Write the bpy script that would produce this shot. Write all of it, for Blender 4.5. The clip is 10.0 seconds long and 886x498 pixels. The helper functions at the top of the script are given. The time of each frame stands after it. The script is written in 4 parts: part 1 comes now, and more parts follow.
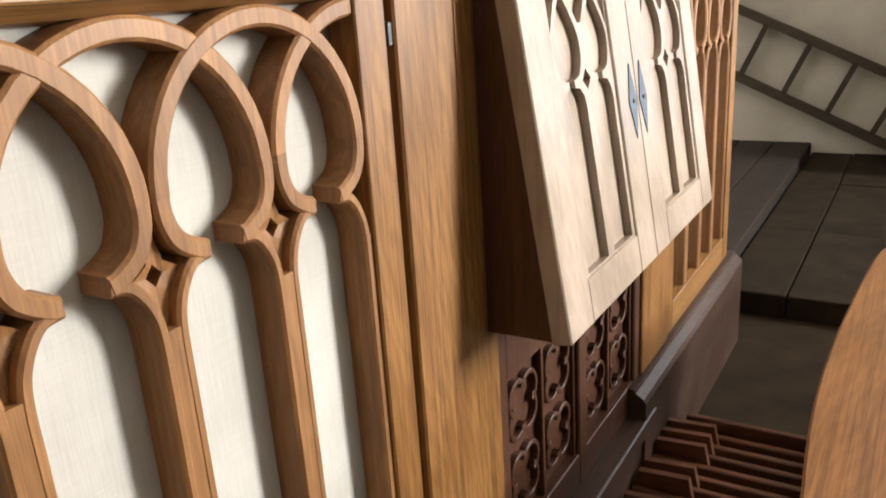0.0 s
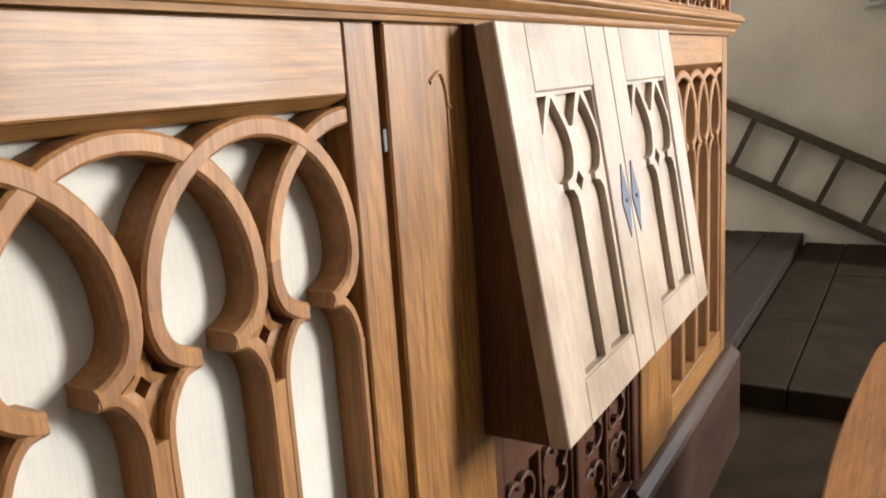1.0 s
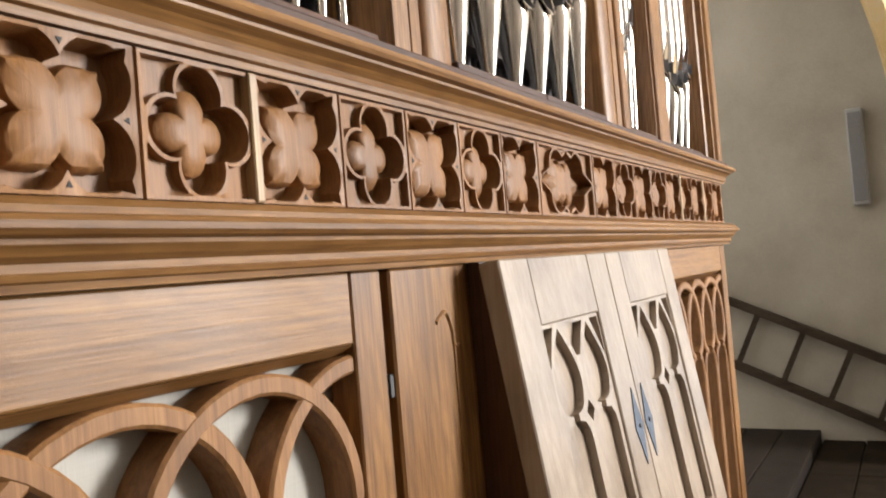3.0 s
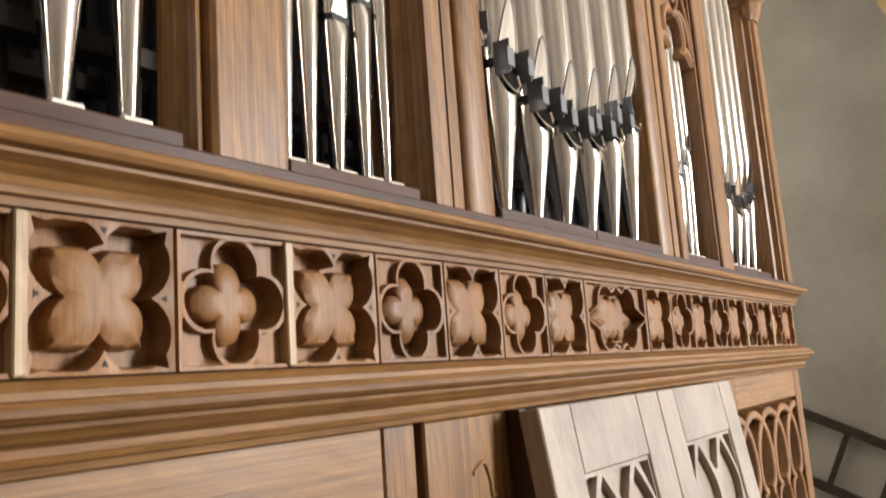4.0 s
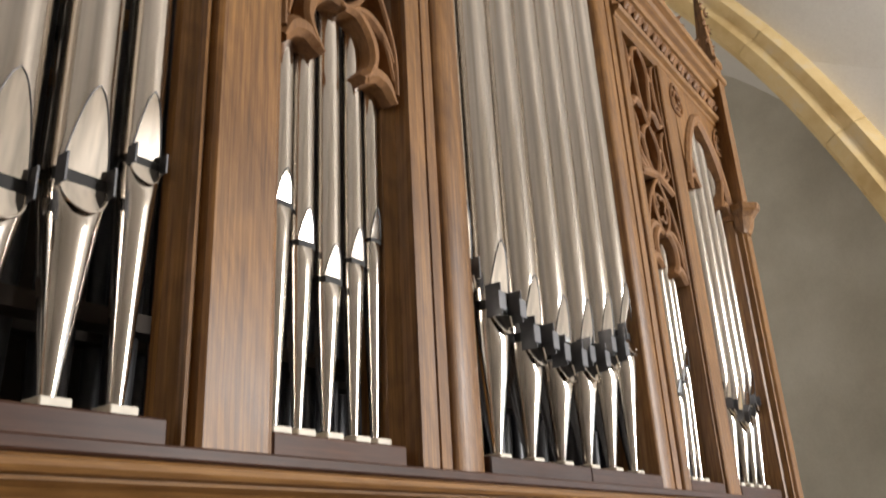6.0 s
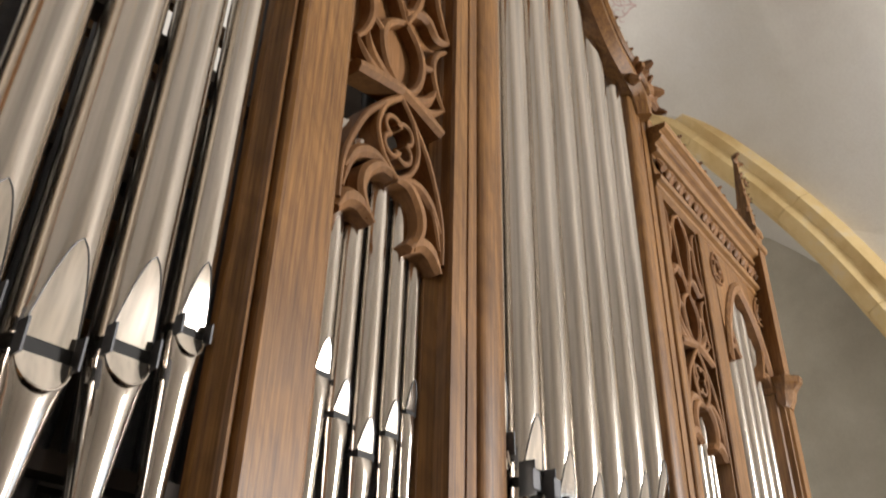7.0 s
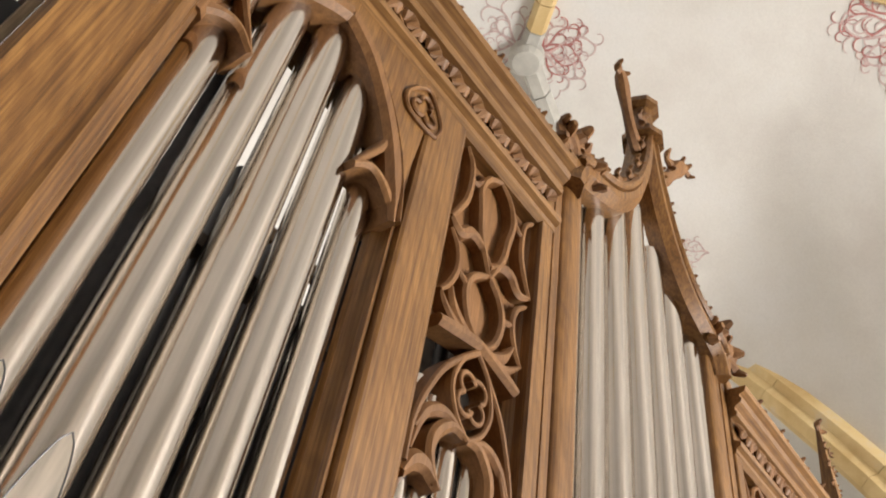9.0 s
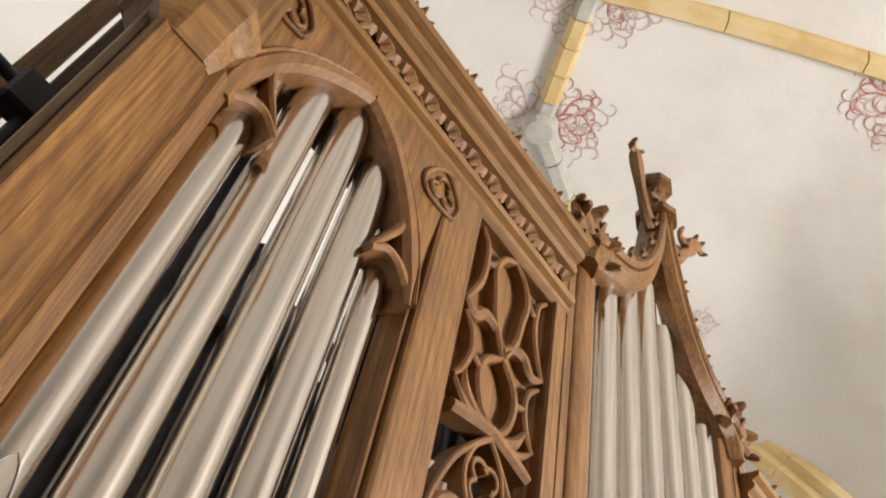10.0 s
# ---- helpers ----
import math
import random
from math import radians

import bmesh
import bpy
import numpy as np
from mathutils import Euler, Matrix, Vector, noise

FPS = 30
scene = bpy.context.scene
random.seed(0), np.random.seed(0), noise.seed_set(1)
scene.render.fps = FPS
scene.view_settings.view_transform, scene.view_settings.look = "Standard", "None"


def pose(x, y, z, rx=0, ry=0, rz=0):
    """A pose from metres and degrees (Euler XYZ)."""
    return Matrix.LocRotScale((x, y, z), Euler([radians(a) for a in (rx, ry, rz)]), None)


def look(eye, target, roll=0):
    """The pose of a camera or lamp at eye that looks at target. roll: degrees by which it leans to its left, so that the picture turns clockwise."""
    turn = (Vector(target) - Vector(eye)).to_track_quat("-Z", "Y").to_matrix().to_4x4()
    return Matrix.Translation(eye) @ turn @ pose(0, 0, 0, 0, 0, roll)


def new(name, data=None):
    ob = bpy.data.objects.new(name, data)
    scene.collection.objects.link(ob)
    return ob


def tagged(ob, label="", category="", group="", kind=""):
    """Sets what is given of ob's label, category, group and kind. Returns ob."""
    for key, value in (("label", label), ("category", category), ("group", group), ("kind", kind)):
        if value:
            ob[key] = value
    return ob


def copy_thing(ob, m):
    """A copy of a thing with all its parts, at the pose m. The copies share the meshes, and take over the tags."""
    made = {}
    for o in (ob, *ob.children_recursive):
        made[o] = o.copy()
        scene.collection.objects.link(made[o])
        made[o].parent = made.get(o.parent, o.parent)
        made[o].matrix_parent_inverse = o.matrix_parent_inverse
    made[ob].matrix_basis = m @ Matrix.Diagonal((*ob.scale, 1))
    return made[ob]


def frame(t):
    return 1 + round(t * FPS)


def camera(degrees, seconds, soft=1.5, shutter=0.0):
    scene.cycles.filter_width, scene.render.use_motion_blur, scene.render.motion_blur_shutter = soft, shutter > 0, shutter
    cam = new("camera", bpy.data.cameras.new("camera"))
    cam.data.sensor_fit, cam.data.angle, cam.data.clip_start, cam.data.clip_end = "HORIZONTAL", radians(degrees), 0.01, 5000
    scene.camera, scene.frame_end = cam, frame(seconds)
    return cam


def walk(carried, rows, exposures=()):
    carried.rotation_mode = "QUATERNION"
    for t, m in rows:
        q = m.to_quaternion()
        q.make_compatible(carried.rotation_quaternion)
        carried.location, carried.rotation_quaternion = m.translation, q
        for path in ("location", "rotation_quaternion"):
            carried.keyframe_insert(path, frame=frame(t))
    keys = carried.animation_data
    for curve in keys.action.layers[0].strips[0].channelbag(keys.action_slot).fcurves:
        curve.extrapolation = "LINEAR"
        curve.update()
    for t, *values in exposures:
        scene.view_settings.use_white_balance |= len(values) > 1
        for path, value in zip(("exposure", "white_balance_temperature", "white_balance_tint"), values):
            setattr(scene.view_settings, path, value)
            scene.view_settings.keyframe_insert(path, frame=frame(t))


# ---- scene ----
cam = camera(57.3, 10.0, soft=1.9, shutter=0.35)
PATH = [
    (0, (-0.0325, -0.7105, 1.6866), (1.3493, 0.1418, 1.1538), -3.80),
    (0.5, (-0.0265, -0.7098, 1.6946), (1.3801, 0.1468, 1.2420), -3.80),
    (1, (-0.0205, -0.7074, 1.7095), (1.4117, 0.1522, 1.3533), -3.70),
    (1.5, (-0.0162, -0.6995, 1.7214), (1.4373, 0.1583, 1.4573), -3.89),
    (2, (-0.0120, -0.6959, 1.7393), (1.4620, 0.1523, 1.5790), -4.27),
    (2.2, (-0.0137, -0.6929, 1.7374), (1.4697, 0.1472, 1.6339), -4.85),
    (3.3, (0.0077, -0.7007, 1.8034), (1.4569, 0.1979, 1.9037), -4.12),
    (3.5, (0.0111, -0.7248, 1.8104), (1.4313, 0.2128, 1.9528), -3.99),
    (4, (0.0128, -0.7740, 1.8604), (1.3912, 0.1987, 2.1267), -4.08),
    (4.5, (0.0111, -0.8118, 1.8986), (1.3758, 0.1507, 2.2595), -4.39),
    (5, (0.0077, -0.8451, 1.9293), (1.3655, 0.1039, 2.3463), -4.30),
    (5.2, (0.0043, -0.8564, 1.9401), (1.3562, 0.0910, 2.3818), -4.11),
    (6.3, (-0.0171, -0.8519, 2.0232), (1.2528, 0.0591, 2.7107), -2.16),
    (6.5, (-0.0239, -0.8522, 2.0360), (1.2195, 0.0547, 2.7781), -1.18),
    (7, (-0.0367, -0.8549, 2.0701), (1.1290, 0.0444, 2.9358), 1.39),
    (7.5, (-0.0418, -0.8478, 2.0942), (1.0462, 0.0497, 3.0565), 4.37),
    (8, (-0.0521, -0.8392, 2.1244), (0.9462, 0.0522, 3.1847), 7.65),
    (8.5, (-0.0555, -0.8273, 2.1588), (0.8514, 0.0418, 3.3160), 9.71),
    (9, (-0.0649, -0.8294, 2.1725), (0.7865, 0.0264, 3.3813), 11.38),
    (9.5, (-0.0845, -0.8418, 2.1857), (0.7208, -0.0007, 3.4353), 12.96),
    (10, (-0.1076, -0.8371, 2.2022), (0.6516, -0.0116, 3.4905), 14.64),
]
EXPOSURES = [(0, 0.78), (2, 0.58), (3.5, 0.3), (4.5, 0.06), (6.5, -0.25), (8, 0.05), (10, 0.2)]
walk(cam, [(t, look(eye, target, roll)) for t, eye, target, roll in PATH], EXPOSURES)

# ---- light ----
world = bpy.data.worlds.new("world")
scene.world = world
world.use_nodes = True
wn = world.node_tree.nodes
sky = wn.new("ShaderNodeTexSky")
sky.sky_type, sky.sun_disc, sky.sun_elevation, sky.sun_rotation = "NISHITA", False, radians(40), radians(150)
wn["Background"].inputs["Strength"].default_value = 0.05
world.node_tree.links.new(sky.outputs[0], wn["Background"].inputs["Color"])


def window_light(name, m, w, h, power, colour):
    la = bpy.data.lights.new(name, "AREA")
    la.shape, la.size, la.size_y, la.energy, la.color = "RECTANGLE", w, h, power, colour
    ob = new(name, la)
    ob.matrix_world = m
    return ob


# a tall window in the wall opposite the organ, and a low one in the end wall
WINDOWS = ((5.9, 1.6),)
window_light("window_light", look((5.9, -6.9, 3.15), (1.4, 0, 2.2)), 1.5, 3.3, 1060, (1.0, 0.97, 0.945))
window_light("window_light", look((6.72, -2.4, 1.85), (0.0, -2.4, 1.85)), 1.7, 2.2, 30, (0.66, 0.82, 1.0))

# ---- materials ----
def mat_new(name):
    m = bpy.data.materials.new(name)
    m.use_nodes = True
    return m, m.node_tree.nodes, m.node_tree.links, m.node_tree.nodes["Principled BSDF"]


def noise_tex(n, l, vec, scale, detail=4.0, rough=0.55):
    t = n.new("ShaderNodeTexNoise")
    t.inputs["Scale"].default_value, t.inputs["Detail"].default_value, t.inputs["Roughness"].default_value = scale, detail, rough
    if vec is not None:
        l.new(vec, t.inputs["Vector"])
    return t


def ramp(n, l, fac, stops):
    r = n.new("ShaderNodeValToRGB")
    el = r.color_ramp.elements
    el[0].position, el[0].color = stops[0][0], (*stops[0][1], 1)
    el[1].position, el[1].color = stops[-1][0], (*stops[-1][1], 1)
    for p, c in stops[1:-1]:
        e = el.new(p)
        e.color = (*c, 1)
    l.new(fac, r.inputs["Fac"])
    return r


def mixed(n, l, kind, fac, a, b):
    m = n.new("ShaderNodeMix")
    m.data_type, m.blend_type = "RGBA", kind
    for sock, v in ((m.inputs["Factor"], fac), (m.inputs["A"], a), (m.inputs["B"], b)):
        if isinstance(v, (int, float)):
            sock.default_value = v
        elif isinstance(v, tuple):
            sock.default_value = (*v, 1)
        else:
            l.new(v, sock)
    return m.outputs["Result"]


def bump(n, l, b, height, strength, dist):
    k = n.new("ShaderNodeBump")
    k.inputs["Strength"].default_value, k.inputs["Distance"].default_value = strength, dist
    l.new(height, k.inputs["Height"])
    l.new(k.outputs[0], b.inputs["Normal"])


def wood(name, dark, light, axis="z", rough=0.42, grain=1.0, wear=0.25, fibre=0.55):
    """Oak with long fibres along an axis, broad figure, pores and dull worn patches."""
    m, n, l, b = mat_new(name)
    tc = n.new("ShaderNodeTexCoord")
    info = n.new("ShaderNodeObjectInfo")
    shift = n.new("ShaderNodeVectorMath")
    shift.operation = "ADD"
    l.new(tc.outputs["Object"], shift.inputs[0])
    sc = n.new("ShaderNodeVectorMath")
    sc.operation = "SCALE"
    sc.inputs[0].default_value = (3.1, 5.7, 2.3)
    l.new(info.outputs["Random"], sc.inputs["Scale"])
    l.new(sc.outputs[0], shift.inputs[1])
    mp = n.new("ShaderNodeMapping")
    mp.inputs["Scale"].default_value = {"x": (0.02, 1, 1), "z": (1, 1, 0.02), "y": (1, 0.02, 1)}[axis]
    l.new(shift.outputs[0], mp.inputs["Vector"])
    fig = noise_tex(n, l, mp.outputs[0], 9 * grain, 3)
    fib = noise_tex(n, l, mp.outputs[0], 240 * grain, 6, 0.7)
    mp2 = n.new("ShaderNodeMapping")
    mp2.inputs["Scale"].default_value = {"x": (0.25, 1, 1), "z": (1, 1, 0.25), "y": (1, 0.25, 1)}[axis]
    l.new(shift.outputs[0], mp2.inputs["Vector"])
    rings = n.new("ShaderNodeTexWave")
    rings.wave_type, rings.bands_direction = "BANDS", "DIAGONAL"
    rings.inputs["Scale"].default_value, rings.inputs["Distortion"].default_value = 22 * grain, 11
    rings.inputs["Detail"].default_value, rings.inputs["Detail Scale"].default_value = 3, 0.7
    l.new(mp2.outputs[0], rings.inputs["Vector"])
    base = ramp(n, l, fig.outputs["Fac"], ((0.22, dark), (0.78, light)))
    c = mixed(n, l, "MULTIPLY", fibre, base.outputs[0], ramp(n, l, fib.outputs["Fac"], ((0.34, (0.32, 0.25, 0.2)), (0.6, (1.08, 1.06, 1.03)))).outputs[0])
    c = mixed(n, l, "MULTIPLY", fibre * 0.5, c, ramp(n, l, rings.outputs["Fac"], ((0.1, (0.6, 0.52, 0.46)), (0.6, (1.0, 1.0, 1.0)))).outputs[0])
    fine = noise_tex(n, l, mp.outputs[0], 75 * grain, 3, 0.6)
    c = mixed(n, l, "MULTIPLY", fibre * 0.9, c, ramp(n, l, fine.outputs["Fac"], ((0.36, (0.5, 0.42, 0.36)), (0.56, (1.06, 1.05, 1.04)))).outputs[0])
    big = noise_tex(n, l, shift.outputs[0], 5, 4)
    c = mixed(n, l, "MULTIPLY", wear * 2, c, ramp(n, l, big.outputs["Fac"], ((0.35, (0.62, 0.58, 0.55)), (0.6, (1.05, 1.03, 1.0)))).outputs[0])
    l.new(c, b.inputs["Base Color"])
    rr = n.new("ShaderNodeMapRange")
    rr.inputs["To Min"].default_value, rr.inputs["To Max"].default_value = rough - 0.1, rough + 0.18
    l.new(big.outputs["Fac"], rr.inputs["Value"])
    l.new(rr.outputs[0], b.inputs["Roughness"])
    bump(n, l, b, fib.outputs["Fac"], 0.35, 0.0015)
    b.inputs["Coat Weight"].default_value, b.inputs["Coat Roughness"].default_value = 0.06, 0.25
    b.inputs["Specular IOR Level"].default_value = 0.35
    return m


OAK_V = wood("oak_upright", (0.185, 0.085, 0.023), (0.325, 0.167, 0.048), "z", 0.42, 1.0, 0.25, 0.72)
OAK_H = wood("oak_level", (0.200, 0.098, 0.03), (0.345, 0.182, 0.06), "x", 0.40, 1.0, 0.09)
OAK_PALE = wood("oak_pale", (0.36, 0.25, 0.13), (0.5, 0.38, 0.23), "z")
# Dark stain on the cupboard; in the recess it stands in for shade.
OAK_DARK = wood("oak_stained_shaded", (0.05, 0.018, 0.007), (0.09, 0.035, 0.014), "z", 0.45)
OAK_CARVED = wood("oak_carved", (0.19, 0.086, 0.028), (0.315, 0.158, 0.055), "z", 0.55, 1.3, 0.35, 0.35)
OAK_TRACERY = wood("oak_tracery", (0.205, 0.096, 0.033), (0.325, 0.166, 0.062), "z", 0.5, 1.0, 0.25, 0.4)
# Pale because the whitish window sheen on the doors is in the colour.
OAK_DOOR = wood("oak_sheen_door", (0.30, 0.24, 0.185), (0.39, 0.325, 0.262), "z", 0.3, 0.8, 0.3, 0.22)
CHEST = wood("walnut_chest", (0.045, 0.017, 0.008), (0.09, 0.036, 0.017), "x", 0.6)
PLINTH_W = wood("plinth_wood", (0.045, 0.026, 0.019), (0.085, 0.052, 0.038), "x", 0.36)
# The step's wood colour holds the shade of the far corner.
STEP_W = wood("shaded_step_wood", (0.018, 0.012, 0.007), (0.03, 0.02, 0.013), "x", 0.8)
PEDAL_W = wood("pedal_wood", (0.08, 0.03, 0.013), (0.15, 0.06, 0.026), "y", 0.4)
BENCH_W = wood("bench_oak", (0.2, 0.088, 0.026), (0.3, 0.14, 0.046), "x", 0.4)
LADDER_W = wood("ladder_wood", (0.06, 0.045, 0.03), (0.1, 0.078, 0.055), "y", 0.6)


def plain(name, colour, rough, metal=0.0, scale=20.0, vary=0.15, bumps=0.0, detail=4, gloss=0.5):
    m, n, l, b = mat_new(name)
    tc = n.new("ShaderNodeTexCoord")
    t = noise_tex(n, l, tc.outputs["Object"], scale, detail)
    lo = tuple(x * (1 - vary) for x in colour)
    hi = tuple(min(1, x * (1 + vary)) for x in colour)
    l.new(ramp(n, l, t.outputs["Fac"], ((0.3, lo), (0.7, hi))).outputs[0], b.inputs["Base Color"])
    b.inputs["Roughness"].default_value, b.inputs["Metallic"].default_value = rough, metal
    b.inputs["Specular IOR Level"].default_value = gloss
    if bumps:
        bump(n, l, b, t.outputs["Fac"], bumps, 0.01)
    return m


def tin(name, colour, rough, relief=0.6):
    """Pipe metal: polished, with upright streaks of painted reflection in its colour."""
    m, n, l, b = mat_new(name)
    tc = n.new("ShaderNodeTexCoord")
    mp = n.new("ShaderNodeMapping")
    mp.inputs["Scale"].default_value = (1, 1, 0.015)
    l.new(tc.outputs["Object"], mp.inputs["Vector"])
    t = noise_tex(n, l, mp.outputs[0], 48, 2)
    s = noise_tex(n, l, tc.outputs["Object"], 14, 4)
    c = ramp(n, l, t.outputs["Fac"], ((0.36, tuple(x * 0.66 for x in colour)), (0.6, colour)))
    l.new(c.outputs[0], b.inputs["Base Color"])
    b.inputs["Metallic"].default_value = 1.0
    rr = n.new("ShaderNodeMapRange")
    rr.inputs["To Min"].default_value, rr.inputs["To Max"].default_value = rough - 0.05, rough + 0.06
    l.new(s.outputs["Fac"], rr.inputs["Value"])
    l.new(rr.outputs[0], b.inputs["Roughness"])
    bump(n, l, b, t.outputs["Fac"], relief, 0.0014)
    return m


TIN = tin("pipe_tin", (0.77, 0.705, 0.635), 0.13)
TIN_BRIGHT = tin("lip_tin", (0.80, 0.735, 0.655), 0.09, 0.06)
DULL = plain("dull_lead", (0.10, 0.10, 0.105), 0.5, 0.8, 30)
# Black that stands for the shade inside mouths, nicks and keyholes.
DARK = plain("opening_shade", (0.012, 0.011, 0.01), 0.7)
BLACK_IRON = plain("black_iron", (0.016, 0.017, 0.02), 0.5, 0.0)
IRON_BLUE = plain("blued_iron", (0.035, 0.055, 0.09), 0.6, 0.0, 60, 0.4)
FOOT_W = plain("pale_foot_block", (0.66, 0.6, 0.5), 0.55, 0, 40, 0.1)
# Dark brown with the dimness of the case interior put into it.
INSIDE = plain("inside_shade", (0.05, 0.036, 0.026), 0.8, 0, 8, 0.3)
# Floor and slab colours are lowered to stand in for shade beyond the organ.
STONE = plain("shaded_floor_stone", (0.024, 0.016, 0.009), 0.95, 0, 6, 0.3, 0.15, 5, 0.1)
STONE2 = plain("shaded_slab_stone", (0.021, 0.015, 0.009), 0.95, 0, 5, 0.3, 0.15, 5, 0.1)
ENAMEL = plain("grey_enamel", (0.5, 0.52, 0.54), 0.4, 0, 30, 0.05)
RED = plain("red_ochre_paint", (0.46, 0.19, 0.17), 0.9, 0, 30, 0.25)
RED_PALE = plain("faded_red_paint", (0.6, 0.45, 0.42), 0.9, 0, 30, 0.2)


def plaster(name, a, b_, c_, size=0.9):
    m, n, l, b = mat_new(name)
    tc = n.new("ShaderNodeTexCoord")
    t1 = noise_tex(n, l, tc.outputs["Object"], size, 6, 0.6)
    t2 = noise_tex(n, l, tc.outputs["Object"], 40, 5, 0.6)
    c = ramp(n, l, t1.outputs["Fac"], ((0.3, a), (0.5, b_), (0.7, c_))).outputs[0]
    c = mixed(n, l, "MULTIPLY", 0.25, c, ramp(n, l, t2.outputs["Fac"], ((0.3, (0.8, 0.8, 0.8)), (0.6, (1, 1, 1)))).outputs[0])
    l.new(c, b.inputs["Base Color"])
    b.inputs["Roughness"].default_value = 0.9
    bump(n, l, b, t2.outputs["Fac"], 0.25, 0.01)
    return m


PLASTER = plaster("vault_plaster", (0.70, 0.66, 0.61), (0.77, 0.74, 0.69), (0.80, 0.78, 0.75))
# Lowered colour for unseen walls: less fill, darker reflections in the pipes.
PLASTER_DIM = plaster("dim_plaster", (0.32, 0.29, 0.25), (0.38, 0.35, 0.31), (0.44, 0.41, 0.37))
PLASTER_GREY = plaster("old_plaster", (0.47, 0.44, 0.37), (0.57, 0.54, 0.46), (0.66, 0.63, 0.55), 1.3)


def sandstone(name):
    m, n, l, b = mat_new(name)
    tc = n.new("ShaderNodeTexCoord")
    t1 = noise_tex(n, l, tc.outputs["Object"], 3.0, 5, 0.6)
    c = ramp(n, l, t1.outputs["Fac"], ((0.3, (0.62, 0.43, 0.19)), (0.55, (0.75, 0.57, 0.29)), (0.7, (0.72, 0.6, 0.42))))
    l.new(c.outputs[0], b.inputs["Base Color"])
    b.inputs["Roughness"].default_value = 0.85
    t2 = noise_tex(n, l, tc.outputs["Object"], 50, 4)
    bump(n, l, b, t2.outputs["Fac"], 0.3, 0.01)
    return m


RIB = sandstone("painted_rib_stone")
RIB_GREY = plain("grey_rib_stone", (0.5, 0.48, 0.43), 0.85, 0, 8, 0.15, 0.2)


def cloth(name):
    m, n, l, b = mat_new(name)
    tc = n.new("ShaderNodeTexCoord")
    out = []
    for s in ((1, 1, 0.05), (0.05, 1, 1)):
        mp = n.new("ShaderNodeMapping")
        mp.inputs["Scale"].default_value = s
        l.new(tc.outputs["Object"], mp.inputs["Vector"])
        out.append(noise_tex(n, l, mp.outputs[0], 260, 3).outputs["Fac"])
    t = noise_tex(n, l, tc.outputs["Object"], 5, 4)
    c = ramp(n, l, t.outputs["Fac"], ((0.3, (0.40, 0.385, 0.345)), (0.7, (0.49, 0.48, 0.44)))).outputs[0]
    c = mixed(n, l, "MULTIPLY", 0.35, c, ramp(n, l, out[0], ((0.3, (0.75, 0.74, 0.72)), (0.65, (1, 1, 1)))).outputs[0])
    c = mixed(n, l, "MULTIPLY", 0.25, c, ramp(n, l, out[1], ((0.3, (0.8, 0.79, 0.77)), (0.65, (1, 1, 1)))).outputs[0])
    l.new(c, b.inputs["Base Color"])
    b.inputs["Roughness"].default_value = 0.95
    bump(n, l, b, out[0], 0.3, 0.001)
    return m


LINEN = cloth("linen_cloth")

# ---- mesh helpers ----
C = 1.807      # the middle of the case, along x


def obj(name, bm, mat, smooth=False):
    bmesh.ops.recalc_face_normals(bm, faces=bm.faces[:])
    me = bpy.data.meshes.new(name)
    bm.to_mesh(me)
    bm.free()
    me.materials.append(mat)
    if smooth:
        me.polygons.foreach_set("use_smooth", [True] * len(me.polygons))
        me.set_sharp_from_angle(angle=radians(38))
    return new(name, me)


def part(name, bm, mat, parent, label="", smooth=False):
    ob = obj(name, bm, mat, smooth)
    ob.parent = parent
    if label:
        tagged(ob, label)
    return ob


def thing(name, label, category, group="", at=(0, 0, 0), kind=""):
    ob = new(name)
    ob.location = at
    return tagged(ob, label, category, group, kind)


def other_side(x):
    """The place on the organ's other half."""
    return 2 * C - x


def flipped(bm):
    b2 = bm.copy()
    for v in b2.verts:
        v.co.x = other_side(v.co.x)
    return b2


def both(name, bm, mat, parent, label="", smooth=False):
    """A part and its mirror image on the organ's other half."""
    b2 = flipped(bm)
    return part(name, bm, mat, parent, label, smooth), part(name, b2, mat, parent, label, smooth)


def box(bm, x0, x1, y0, y1, z0, z1, bev=0.003):
    r = bmesh.ops.create_cube(bm, size=1)
    for v in r["verts"]:
        v.co = Vector(((x0 + x1) / 2 + v.co.x * (x1 - x0), (y0 + y1) / 2 + v.co.y * (y1 - y0), (z0 + z1) / 2 + v.co.z * (z1 - z0)))
    if bev:
        es = {e for v in r["verts"] for e in v.link_edges}
        bmesh.ops.bevel(bm, geom=list(es), offset=bev, segments=1, affect="EDGES")
    return bm


def cube(*a, bev=0.003):
    return box(bmesh.new(), *a, bev=bev)


def strip(bm, rings, closed=True, caps=True):
    """Joins rings of places, one after the other, into a skin."""
    vs = [[bm.verts.new(p) for p in r] for r in rings]
    k = len(rings[0])
    for a, b in zip(vs, vs[1:]):
        for i in range(k if closed else k - 1):
            bm.faces.new((a[i], a[(i + 1) % k], b[(i + 1) % k], b[i]))
    if caps and closed:
        bm.faces.new(vs[0][::-1])
        bm.faces.new(vs[-1])
    return vs


def moulding(bm, x0, x1, prof, ends=True):
    """A level moulding along x with the profile (y, z), closed."""
    strip(bm, [[(x, y, z) for y, z in prof] for x in (x0, x1)])
    return bm


def upright(bm, prof, z0, z1):
    """A post with the plan profile (x, y), closed."""
    strip(bm, [[(x, y, z) for x, y in prof] for z in (z0, z1)])
    return bm


